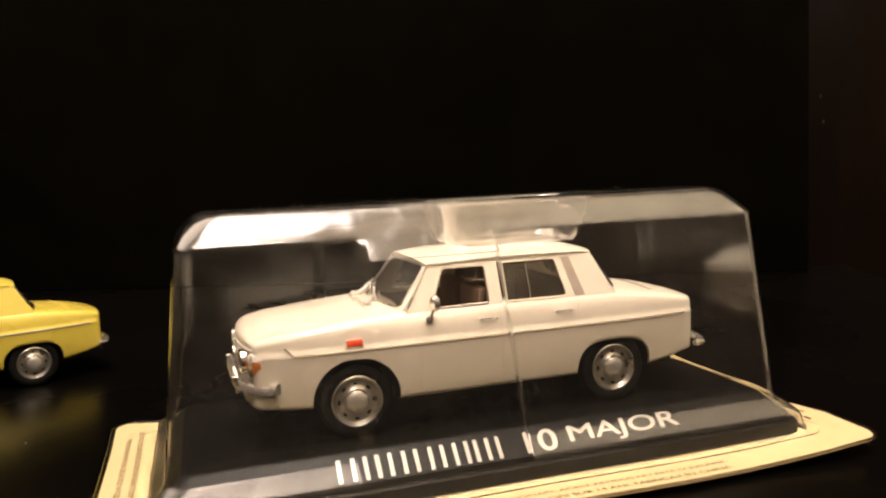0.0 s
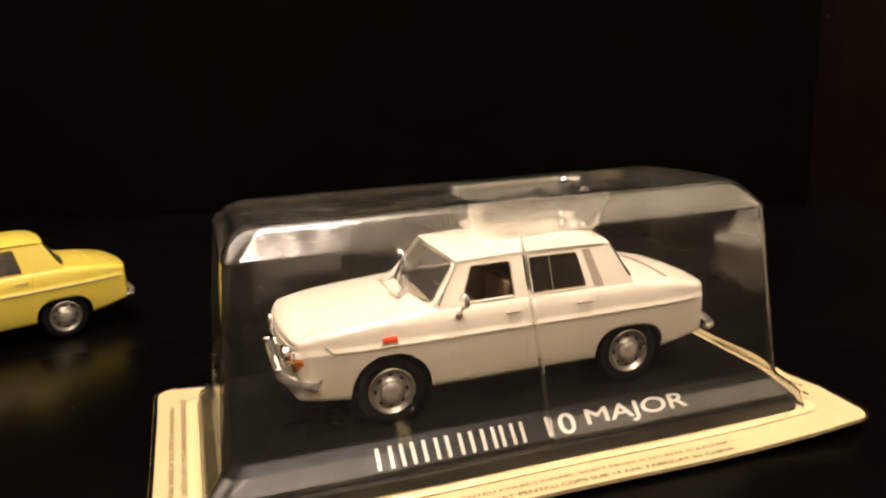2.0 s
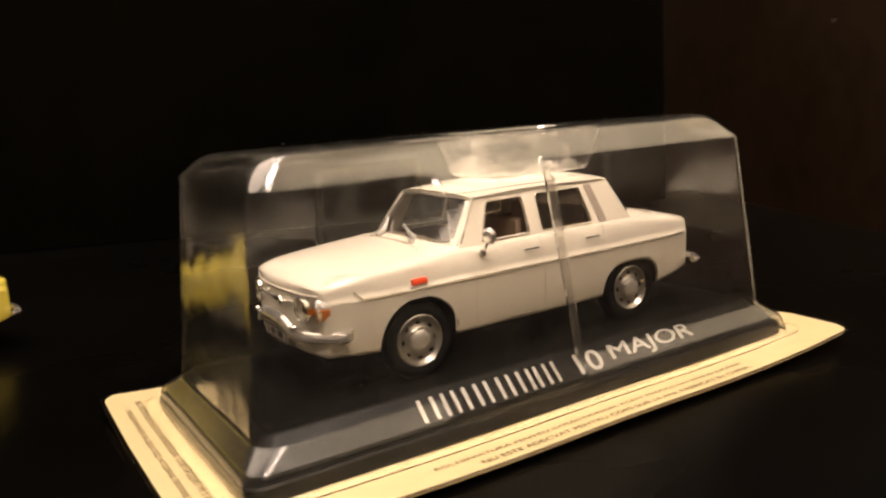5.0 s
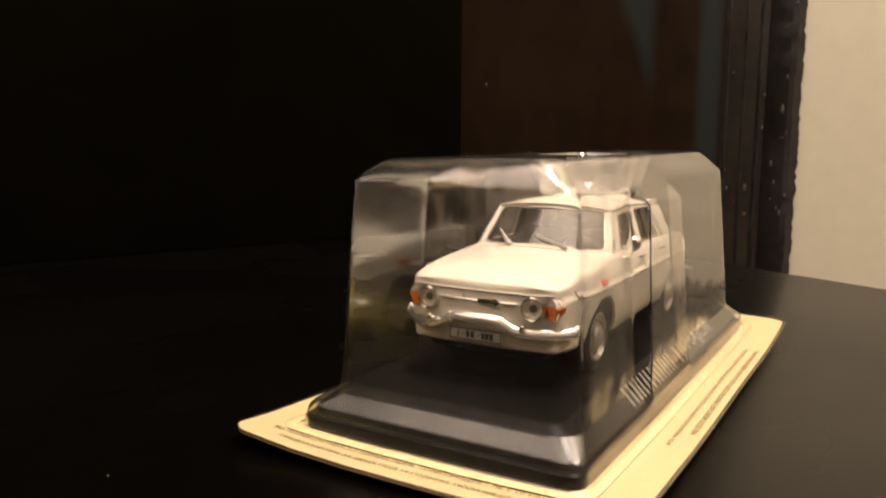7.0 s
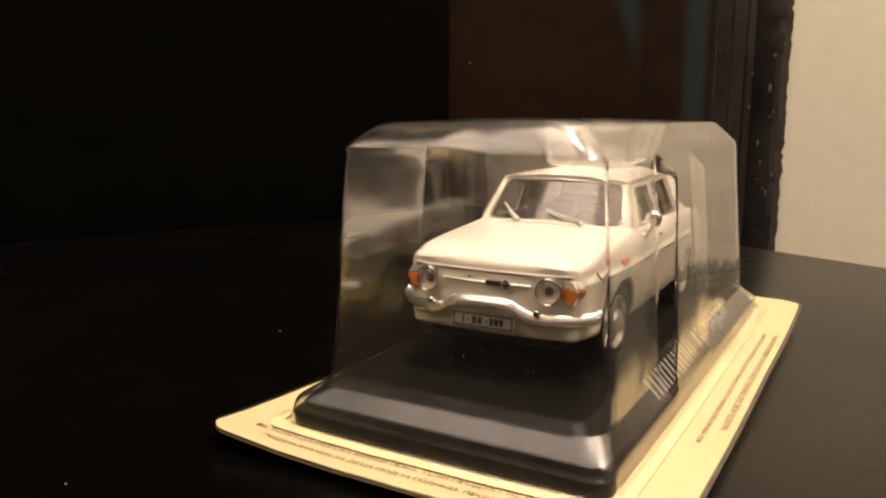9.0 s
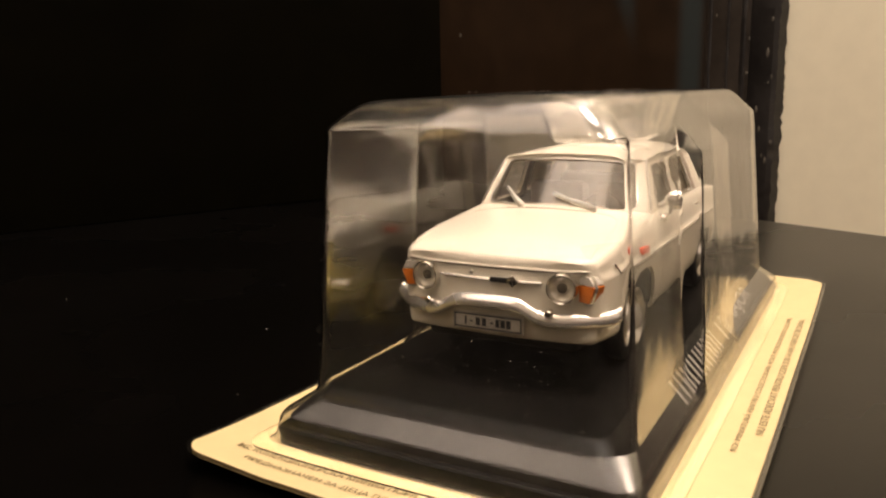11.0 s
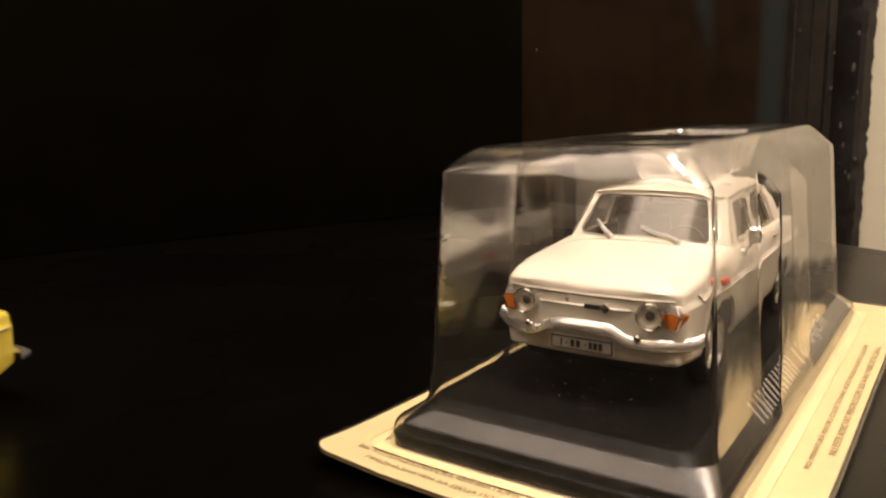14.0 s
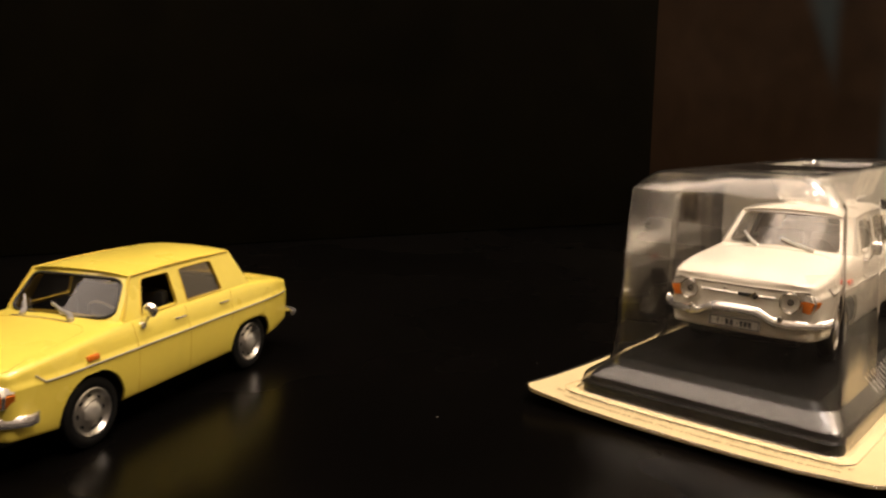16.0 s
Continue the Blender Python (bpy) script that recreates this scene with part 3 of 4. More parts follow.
        loft(bm, [[place(s, t, 0) for s in np.linspace(-0.96, 0.96, 13)] for t in np.linspace(0.03, 0.97, 7)], closed=False)
        part("windscreen" if front else "rear_window", bm, (M_SCREEN if strip else M_SCREEN_DARK) if front else M_GLASS, car, "clear curved plastic window")
    # cowl grille and wipers
    bm = bmesh.new()
    for k in range(26):
        y = -7.5 + 0.6 * k
        block(bm, -22.5, -21.7, y, y + 0.2, 22.95 - 0.012 * y * y * 0.1, 23.2 - 0.012 * y * y * 0.25)
    part("cowl_grille", bm, M_GAP if strip else M_SLOT, car, "row of fine cowl vent slots", smooth=0)
    for y, tip_s, tip_t in ((-7.4, 0.04, 0.28), (5.4, 0.72, 0.34)):
        wiper = bmesh.new()
        s0, place = y / 14.4, pane_place(True, 0.6)
        tube(wiper, [(-21.5, y, 23.35), place(s0 * 0.7 + tip_s * 0.3, 0.09, -0.25), place(s0 * 0.35 + tip_s * 0.65, tip_t * 0.62, -0.1)], 0.56, 0.52, 8, [1.2, 1.0, 0.7])
        lathe(wiper, [(-0.3, 0.05), (-0.3, 0.6), (0.5, 0.6), (0.7, 0.05)], Matrix.Translation((-21.6, y, 23.15)) @ Matrix.Rotation(radians(90), 4, "X"), 12)
        arm = part("wiper", wiper, M_HUB, car, "chrome windscreen wiper")
        bm = bmesh.new()
        tube(bm, [place(s0 * 0.62 + tip_s * 0.38, tip_t * 0.38, 0.1), place(s0 * 0.3 + tip_s * 0.7, tip_t * 0.7, 0.1), place(tip_s, tip_t, 0.1)], 0.27, 0.4, 6)
        part("blade", bm, M_HUB, arm)
    # bonnet outline and rear deck vents
    bm = bmesh.new()
    for sign in (1, -1):
        pts = [(x, sign * float(np.interp(x, (-45, -30, -24, -22.6), (14.2, 13.8, 13.0, 11.0)))) for x in np.linspace(-44.4, -22.6, 14)]
        tube(bm, [(bow(x, y), y, edge_height(x) + 0.5 + (top_height(x) - edge_height(x) - 0.5) * (1 - (y / (side_y(x, 20.5) - 2.2)) ** 2 if abs(y) < side_y(x, 20.5) - 2.2 else 0)) for x, y in pts], 0.09, 0.09, 5)
    tube(bm, [(-22.5, y, edge_height(-22.5) + 0.5 + (top_height(-22.5) - edge_height(-22.5) - 0.5) * (1 - (y / 14.0) ** 2)) for y in np.linspace(-11, 11, 15)], 0.09, 0.09, 5)
    part("bonnet_gap", bm, M_GAP if strip else line, body)
    lip = [(bow(-46.2, y) + 0.25 * (abs(y) / 14.4) ** 6, y) for y in np.linspace(-14.4, 14.4, 25)]
    bm = bmesh.new()
    tube(bm, [(x + 0.04, y, 18.0) for x, y in lip], 0.16, 0.18, 8)
    part("bonnet_lip", bm, paint, body)
    bm = bmesh.new()
    tube(bm, [(x + 0.02, y, 17.76) for x, y in lip], 0.12, 0.08, 6)
    part("nose_gap", bm, M_SLOT if strip else line, body, "dark gap under the bonnet edge")
    bm = bmesh.new()
    tube(bm, [(38.2 - 0.6 * (y / 13) ** 2, y, edge_height(38.2) + 0.5 + (top_height(38.2) - edge_height(38.2) - 0.5) * (1 - (y / (side_y(38.2, 20.5) - 1.7)) ** 2)) for y in np.linspace(-12.6, 12.6, 21)], 0.5, 0.12, 6)
    part("deck_vent", bm, M_SLOT if strip else line, car, "narrow slotted engine vent across the tail")
    # nose: headlamps, indicators, trim strip, plate
    for sign in (1, -1):
        y, z = sign * 10.85, 15.6
        turn = Matrix.Translation((-45.4, y, z)) @ Matrix.Rotation(radians(-90 - sign * 5), 4, "Z")
        bm = bmesh.new()
        facing = turn @ Matrix.Rotation(math.pi, 4, "Z") @ Matrix.Diagonal((0.76, 1.0, 0.76, 1.0))
        lathe(bm, [(-0.6, 2.95), (0.55, 2.95), (0.85, 2.88), (0.95, 2.74), (0.85, 2.6), (0.55, 2.52), (-0.3, 2.5)], facing, 32)
        head = part("headlamp", bm, M_CHROME, car, "round chrome-ringed headlamp")
        bm = bmesh.new()
        lathe(bm, [(-0.35, 2.5), (0.38, 2.5), (0.42, 2.3), (0.2, 2.1), (0.05, 1.7), (-0.05, 1.2), (-0.1, 0.1)], facing, 28)
        part("reflector", bm, M_BOWL, head, "frosted silver reflector bowl")
        bm = bmesh.new()
        lathe(bm, [(-0.15, 1.0), (0.2, 0.95), (0.3, 0.7), (0.32, 0.05)], facing, 20)
        part("bulb", bm, M_BULB, head, "grey reflector centre")
        bm = bmesh.new()
        loft(bm, [[facing @ Vector((r * math.cos(a), d, r * math.sin(a))) for a in (2 * math.pi * k / 24 for k in range(24))] for d, r in ((0.5, 2.48), (0.85, 2.1), (1.12, 1.3), (1.2, 0.05))], cap=False)
        part("lens", bm, M_GLASS_CLEAR, head, "clear domed lens")
        # corner indicator: a housing that comes to a point at the side, orange below and clear above
        yaw = Matrix.Translation((-43.98, sign * 14.12, 15.45)) @ Matrix.Rotation(radians(sign * 24), 4, "Z")

        def corner(front, sign=sign, yaw=yaw):
            return lambda a, b, d: yaw @ Vector((front + d, sign * a, b))
        shape = ((-1.45, -2.1), (0.95, -2.1), (1.95, 0.35), (1.0, 2.1), (-1.45, 2.1))
        bm = bmesh.new()
        sheet(bm, rounded([(a * 0.94, b) for a, b in shape], 0.3, 3), [], corner(-0.5), 0.6)
        unit = part("indicator", bm, M_BUMPER, car, "chrome-framed corner indicator")
        for name_2, points, material, label_2 in (
                ("orange_lens", ((-0.95, -1.85), (0.85, -1.85), (1.75, 0.55), (-0.95, 0.55)), M_ORANGE, "orange indicator lens"),
                ("clear_lens", ((-0.95, 0.75), (1.6, 0.75), (0.9, 1.85), (-0.95, 1.85)), M_LENS, "pale side-light lens"),
                ("inner_lens", ((-1.35, -1.85), (-1.1, -1.85), (-1.1, 1.85), (-1.35, 1.85)), M_LENS, "narrow clear ribbed lens")):
            bm = bmesh.new()
            sheet(bm, rounded(points, 0.18, 3), [], corner(-0.75), 2.4)
            part(name_2, bm, material, unit, label_2)
    bm = bmesh.new()
    tube(bm, [(bow(-46.5, y) - 0.02, y, 16.2) for y in np.linspace(-8.0, 8.0, 9)], 0.22, 0.22, 6)
    strip_ob = part("nose_strip", bm, M_BUMPER, car, "thin chrome nose strip with a badge")
    bm = bmesh.new()
    block(bm, -46.95, -46.4, -3.6, -0.3, 15.85, 16.6, 0.15)
    part("badge", bm, M_BLACK, strip_ob)
    bm = bmesh.new()
    block(bm, -47.05, -46.5, -0.7, 0.7, -0.7, 0.7, 0.15, 2, Matrix.Translation((0, -3.9, 16.2)) @ Matrix.Rotation(radians(45), 4, "X"))
    part("emblem", bm, M_CHROME, strip_ob)
    bm = bmesh.new()
    lathe(bm, [(-0.3, 0.05), (-0.3, 0.35), (0.2, 0.3), (0.3, 0.05)], Matrix.Translation((-46.45, 2.9, 16.95)) @ Matrix.Rotation(radians(90), 4, "Z"), 10)
    part("bonnet_lock", bm, M_RIM, car)
    x = -46.9
    bm = bmesh.new()
    block(bm, x - 0.15, x + 0.2, -5.7, 5.7, 8.4, 11.0, 0.12)
    plate = part("number_plate", bm, M_PLATE, car, "white number plate with dark bars")
    bm = bmesh.new()
    for y0, y1, z0, z1 in ((-5.4, 5.4, 8.6, 8.8), (-5.4, 5.4, 10.6, 10.8), (-5.4, -5.2, 8.8, 10.6), (5.2, 5.4, 8.8, 10.6)):
        block(bm, x - 0.2, x - 0.1, y0, y1, z0, z1)
    part("plate_border", bm, M_INK, plate, smooth=0)
    for y0, y1 in ((3.4, 3.7), (1.2, 1.9), (0.2, 0.9), (-1.9, -1.3), (-2.8, -2.1), (-3.7, -3.0), (2.4, 2.8), (-0.9, -0.5)):
        bm = bmesh.new()
        dash = y1 - y0 in (0.4, 0.3999999999999999)
        block(bm, x - 0.2, x - 0.1, y0, y1, 9.55 if dash else 9.1, 9.8 if dash else 10.3)
        part("bar", bm, M_INK, plate, smooth=0)
    # bumpers
    bm = bmesh.new()
    path = [(-40.5, -18.3, 11.6)]
    for y in np.linspace(-17.2, 17.2, 33):
        lift = 2.2 / (1 + math.exp((abs(y) - 6.6) * 1.15))
        path.append((-47.4 + 4.6 * (abs(y) / 17.2) ** 4 + 0.1 * y * y / 17, y, 10.95 + lift))
    path.append((-40.5, 18.3, 11.6))
    band(bm, path, rounded([(0.3, -1.15), (0.85, -0.85), (0.8, -0.1), (0.25, 0.75), (-0.25, 1.05), (-0.5, 0.8), (-0.5, -1.0)], 0.4, 3))
    fb = part("front_bumper", bm, M_BUMPER, car, "chrome front bumper raised in the middle", smooth=60)
    for sign in (1, -1):
        bm = bmesh.new()
        lathe(bm, [(-0.5, 0.62), (0.3, 0.62), (0.55, 0.45), (0.62, 0.05)], Matrix.Translation((-47.3, sign * 9.6, 12.25)) @ Matrix.Rotation(radians(90), 4, "Z"), 14)
        part("stud", bm, M_CHROME, fb)
    bm = bmesh.new()
    path = [(44.6, -17.9, 10.3)]
    for y in np.linspace(-17.0, 17.0, 21):
        path.append((49.0 - 2.4 * (abs(y) / 17.0) ** 4, y, 10.3))
    path.append((44.6, 17.9, 10.3))
    tube(bm, path, 0.9, 1.0, 10, [0.6] + [1.0] * 21 + [0.6])
    part("rear_bumper", bm, M_BUMPER, car, "chrome rear bumper")
    # door mirror
    for sign in (-1,):
        bm = bmesh.new()
        tube(bm, [(-12.2, sign * 16.6, 20.9), (-12.0, sign * 17.6, 21.6), (-11.6, sign * 18.2, 23.2)], 0.3, 0.3, 8)
        lathe(bm, [(-0.5, 0.05), (-0.5, 0.7), (0.3, 0.75), (0.5, 0.05)], Matrix.Translation((-12.2, sign * 16.7, 20.8)), 12)
        mirror = part("door_mirror", bm, M_BUMPER, car, "round chrome door mirror on a stalk")
        bm = bmesh.new()
        lathe(bm, [(-0.7, 0.05), (-0.5, 1.1), (0.1, 1.6), (0.35, 1.6), (0.4, 0.05)], Matrix.Translation((-11.6, sign * 18.3, 23.9)) @ Matrix.Rotation(radians(-75), 4, "Z"), 18)
        part("mirror_head", bm, M_BUMPER, mirror)
    # wheels
    for x in (-AXLE, AXLE):
        for sign in (-1, 1):
            m4 = Matrix.Translation((x, sign * 14.6, RADIUS)) @ Matrix.Rotation(0 if sign > 0 else math.pi, 4, "Z")
            bm = bmesh.new()
            lathe(bm, [(-1.9, 4.0), (-1.9, 6.2), (-1.5, 6.8), (-0.8, 7.0), (0.8, 7.0), (1.5, 6.8), (1.85, 6.2), (1.9, 5.2), (1.6, 4.7), (1.0, 4.6)], m4, 40)
            wheel = part("wheel", bm, M_TYRE, car, "black tyre on a silver slotted wheel")
            bm = bmesh.new()
            lathe(bm, [(-1.0, 4.0), (1.0, 4.75), (1.75, 4.8), (1.9, 4.55), (1.5, 4.25), (1.1, 3.9), (1.15, 3.2), (1.5, 2.5), (1.7, 2.3), (1.7, 0.05)], m4, 40)
            rim = part("rim", bm, M_RIM, wheel, "silver wheel rim")
            bm = bmesh.new()
            lathe(bm, [(1.5, 2.2), (1.95, 2.1), (2.3, 1.6), (2.38, 0.9), (2.42, 0.05)], m4 @ Matrix.Rotation(radians(22.5), 4, "Y"), 8)
            part("hubcap", bm, M_HUB, wheel, "domed chrome hubcap")
            for k in range(8):
                bm = bmesh.new()
                a = 2 * math.pi * k / 8
                slot = m4 @ Matrix.Rotation(a, 4, "Y") @ Matrix.Translation((3.25, 1.14, 0)) @ Matrix.Diagonal((1.1, 1.0, 2.0, 1.0))
                lathe(bm, [(-0.3, 0.26), (0.12, 0.26), (0.14, 0.05)], slot, 10)
                part("slot", bm, M_BLACK, wheel)
    # underside and cabin
    bm = bmesh.new()
    block(bm, -43, 43, -12.4, 12.4, 5.2, 12.0, 1.2)
    for x in (-AXLE, AXLE):
        tube(bm, [(x, -14.5, 7), (x, 14.5, 7)], 0.9, 0.9, 8)
    part("chassis", bm, M_BLACK, car, "black chassis plate")
    bm = bmesh.new()
    block(bm, -19, 30, -15.0, 15.0, 12.0, 13.5, 0.3)
    for sign in (1, -1):
        block(bm, -16, 28, sign * 15.2 - 0.3, sign * 15.2 + 0.3, 13.5, 21.6)
    block(bm, -19.5, -17.0, -14, 14, 13.0, 21.3, 0.8)
    part("cabin_tub", bm, M_SEAT if strip else M_BLACK, car, "plastic cabin tub")
    for y0, y1, x in ((-12.5, -1.0, -3.0), (1.0, 12.5, -3.0), (-12.5, 12.5, 15.0)):
        bm = bmesh.new()
        block(bm, x - 5.5, x + 4, y0, y1, 13.5, 16.6, 0.9)
        block(bm, x + 2.2, x + 5.2, y0, y1, 15.0, 25.2, 1.1)
        part("seat", bm, M_SEAT if strip else M_BLACK, car, "plastic seat")
    bm = bmesh.new()
    tilt = Matrix.Translation((-11.3, -6.6, 21.6)) @ Matrix.Rotation(radians(-32), 4, "Y")
    tube(bm, [tilt @ Vector((0, 4.1 * math.cos(a), 4.1 * math.sin(a))) for a in np.linspace(0, 2 * math.pi, 25)], 0.28, 0.28, 6)
    tube(bm, [tilt @ Vector((0, -4, 0)), tilt @ Vector((-0.4, 0, 0)), tilt @ Vector((0, 4, 0))], 0.3, 0.3, 6)
    tube(bm, [tilt @ Vector((-0.2, 0, 0)), (-16.5, -6.6, 18.5)], 0.5, 0.5, 6)
    part("steering_wheel", bm, M_PLATE if not strip else M_SEAT, car, "thin-rimmed steering wheel")
    return car


CASE = pose(-0.00917, 0.1724, 0, 0, 0, 24.4)
DECK = 10.6
toy_car("model_car", CASE @ pose(0, 0, DECK * MM, 0, 0, 0.7), M_WHITE, M_LINE, "cream-white die-cast model saloon car standing on a black plinth", M_RED, "model saloon cars", True)
toy_car("model_car", pose(-0.1730, 0.2158, 0, 0, 0, 45.8), M_YELLOW, M_LINE_Y, "yellow die-cast model saloon car standing bare on the table", M_ORANGE, "model saloon cars", False)

# ---- blister pack ----
pack = thing("blister_pack", CASE, "cream card and black plinth under a clear plastic blister", "display case")


def card_top(x, y):
    r = min(1.0, max(abs(x) / 62, abs(y) / 27))
    z = 0.75 + 1.1 * r ** 4 + 1.9 * (abs(x) / 72.4) ** 5 * (abs(y + 1) / 37) ** 3 + 0.12 * math.sin(x * 0.11 + 1.0) * (abs(y) / 37) ** 2
    # the tail end of the card curls up along its whole width
    return z + max(0.0, 3.7 + 0.55 * math.sin(y * 0.21 + 1.0) - z) * max(0.0, (x - 60) / 12.5) ** 1.3


def round_rect(hx, hy, r, xs=(), steps=6):
    """A rounded rectangle, with the given stations along its long sides."""
    pts = []
    for cx, cy, a0 in ((hx - r, -hy + r, -90), (hx - r, hy - r, 0), (-hx + r, hy - r, 90), (-hx + r, -hy + r, 180)):
        pts += [(cx + r * math.cos(radians(a0 + 90 * k / steps)), cy + r * math.sin(radians(a0 + 90 * k / steps))) for k in range(steps + 1)]
        if a0 == 0:
            pts += [(x, hy) for x in sorted(xs, reverse=True)]
        if a0 == 180:
            pts += [(x, -hy) for x in sorted(xs)]
        if a0 in (-90, 90):
            s = 1 if a0 == -90 else -1
            pts += [(s * hx, s * y) for y in np.linspace(-hy + r, hy - r, 7)[1:-1]]
    return pts


STATIONS = [float(x) for x in np.linspace(-66, 66, 67)]


def card_outline():
    worn = []
    for x, y in round_rect(72.5, 37.5, 3.6, STATIONS, 8):
        fray = 0.22 * noise.noise(Vector((x * 0.35, y * 0.35, 2.0))) - 0.5 * max(0.0, noise.noise(Vector((x * 0.13, y * 0.13, 7.0))) - 0.35)
        worn.append((x + math.copysign(fray, x) * (abs(x) > 69), y - 0.6 + math.copysign(fray, y) * (abs(y) > 34)))
    return worn


bm = bmesh.new()
rings = []
for k in (0.05, 0.25, 0.5, 0.7, 0.82, 0.87, 0.9, 0.94, 0.98, 1.0):
    rings.append([(x * k, (y + 0.6) * k - 0.6, card_top(x * k, (y + 0.6) * k - 0.6)) for x, y in card_outline()])
for k in (1.0, 0.98, 0.9, 0.82, 0.5, 0.05):
    rings.append([(x * k, (y + 0.6) * k - 0.6, card_top(x * k, (y + 0.6) * k - 0.6) - 0.7) for x, y in card_outline()])
loft(bm, rings)
bmesh.ops.recalc_face_normals(bm, faces=bm.faces)
card = part("card", bm, M_CARD, pack, "cream printed backing card with curled edges")

bm = bmesh.new()
rings = []
for hx, hy, z, r in ((62.2, 26.6, 2.2, 3), (63.3, 27.7, 2.2, 3), (63.3, 27.7, 4.6, 3), (63.0, 27.4, 5.0, 3), (62.2, 26.6, 5.1, 3), (62.1, 26.5, 6.1, 3), (57.9, 22.4, 10.0, 2.4), (57.3, 21.8, 10.35, 2.2), (56.2, 20.9, 10.6, 2), (1, 1, 10.6, 0.5)):
    rings.append([(x, y, z) for x, y in round_rect(hx, hy, r, [])])
loft(bm, rings, index=lambda i, j: 1 if i >= len(rings) - 3 else 0)
bmesh.ops.recalc_face_normals(bm, faces=bm.faces)
plinth = part("plinth", bm, (M_PLINTH, M_DECK), pack, "black plastic plinth with sloping sides")

# title on the sloping side: the maker's name as plain bars, the rest in letters
slope = Matrix.Translation((0, -26.4, 6.2)) @ Matrix.Rotation(math.atan2(4.35, 4.2), 4, "X") @ Matrix.Translation((0, 0.3, 0.12))
x0 = -32.2
for width in (4.1, 3.7, 4.0, 4.2, 3.9, 3.3, 3.6):
    bm = bmesh.new()
    for a, b in ((0.3, 1.05), (width - 1.25, width - 0.5)):
        block(bm, x0 + a, x0 + b, 0, 4.3, -0.05, 0.06, 0, 2, slope)
    part("bars", bm, M_LETTER, plinth, smooth=0)
    x0 += width + 0.68
lettering("title_number", "10", 6.4, 4.35, slope @ Matrix.Translation((3.0, 0, 0)), M_LETTER, plinth, "silver-grey printed number", 0.2)
lettering("title_word", "MAJOR", 23.6, 4.3, slope @ Matrix.Translation((11.9, 0, 0)), M_LETTER, plinth, "silver-grey printed word", 0.2)


def card_line(body, x, y, width, height, turn):
    ob = lettering("print_line", body, width, height, Matrix.Translation((x, y, 0)) @ Matrix.Rotation(radians(turn), 4, "Z"), M_PRINT, card, "small brown printed line")
    for v in ob.data.vertices:
        v.co.z = (card_top(v.co.x * 1000, v.co.y * 1000) + 0.16) * MM
    return ob


card_line("RO: MINIATURĂ PENTRU COLECȚIONARI. ACEST PRODUS NU ESTE O JUCĂRIE.", -35.0, -34.4, 75.0, 1.45, 0)
card_line("NU ESTE ADECVAT PENTRU COPII SUB 14 ANI. FABRICAT ÎN CHINA.", -27.5, -36.8, 67.0, 1.45, 0)
card_line("BG: КОЛЕКЦИОНЕРСКА МИНИАТЮРА. ТОЗИ ПРОДУКТ НЕ Е ИГРАЧКА. НЕ Е", -67.6, 31.0, 62.0, 1.45, -90)
card_line("ПРЕДНАЗНАЧЕН ЗА ДЕЦА ПОД 14 ГОДИНИ. ПРОИЗВЕДЕНО В КИТАЙ", -70.0, 27.5, 57.0, 1.45, -90)
for x, y0, y1 in ((68.3, -24, 22), (70.3, -20, 18)):
    y = y0
    while y < y1:
        wide = random.uniform(0.5, 1.9)
        bm = bmesh.new()
        block(bm, x - 0.24, x + 0.24, y, min(y + wide, y1), card_top(x, y) - 0.1, card_top(x, y) + 0.12)
        part("bar", bm, M_PRINT, card, smooth=0)
        y += wide + 0.6


# clear cover: foot on the card, flare over the plinth, drawn walls with a bulge on both long sides
def grip(x, z):
    left, right = -27.8 - (44 - z) * 0.03, -1.2 + (44 - z) * 0.11
    along = max(0.0, min(1.0, (x - left) / 3.0, (right + 0.3 - x) / 0.3))
    return -along * float(np.interp(z, (5.6, 6.6, 9.45, 11.0, 17.0, 31.5, 44.0, 47.5, 48.2), (0.0, 0.4, 2.3, 2.5, 2.7, 2.9, 3.02, 0.23, 0.0)))


HALF, SLANT = 21.6, 0.078
LEVELS = [(66.4, 30.8, None, 3.5), (65.8, 30.2, None, 3.4), (65.1, 29.5, None, 3.4), (64.6, 29.0, None, 3.3), (64.3, 28.7, 2.6, 3.2), (63.9, 28.2, 4.4, 3.2), (63.6, 28.0, 5.8, 3.2), (63.4, 27.75, 6.4, 3.3), (63.0, 27.3, 6.95, 3.4),
          (60.95, 25.1, 8.95, 4.4), (60.6, 24.7, 9.45, 4.7), (60.4, 24.5, 10.4, 4.9)]
for z in (14, 18, 22, 26, 30, 34, 38, 42, 43.6, 44.05, 44.4, 45.0, 46.2, 47.3):
    LEVELS.append((56.6 + 0.102 * (47.5 - z), HALF + SLANT * (47.5 - z), float(z), 3.9 + 0.02 * (47.5 - z)))
for ends, inset, z, r in ((0.06, 0.12, 47.75, 3.4), (0.2, 0.4, 48.2, 3.5), (1.25, 2.1, 50.1, 3.8), (2.55, 3.5, 51.65, 4.1), (3.4, 4.2, 52.4, 4.2), (4.5, 5.0, 53.0, 4.2), (6.0, 6.2, 53.35, 4.2)):
    LEVELS.append((56.6 - ends, HALF - inset, z, r))
# the top is drawn down into a pocket that rests on the roof of the car
POCKET = [(17.6, 11.6, 53.4, 5.0), (16.9, 10.9, 53.1, 5.0), (16.4, 10.4, 52.3, 5.0), (15.4, 9.5, 48.5, 4.6), (14.2, 8.6, 44.9, 4.2), (13.4, 7.9, 43.9, 3.9), (12.0, 6.6, 43.5, 3.4), (6.0, 3.0, 43.45, 1.5), (1.0, 0.5, 43.45, 0.2)]
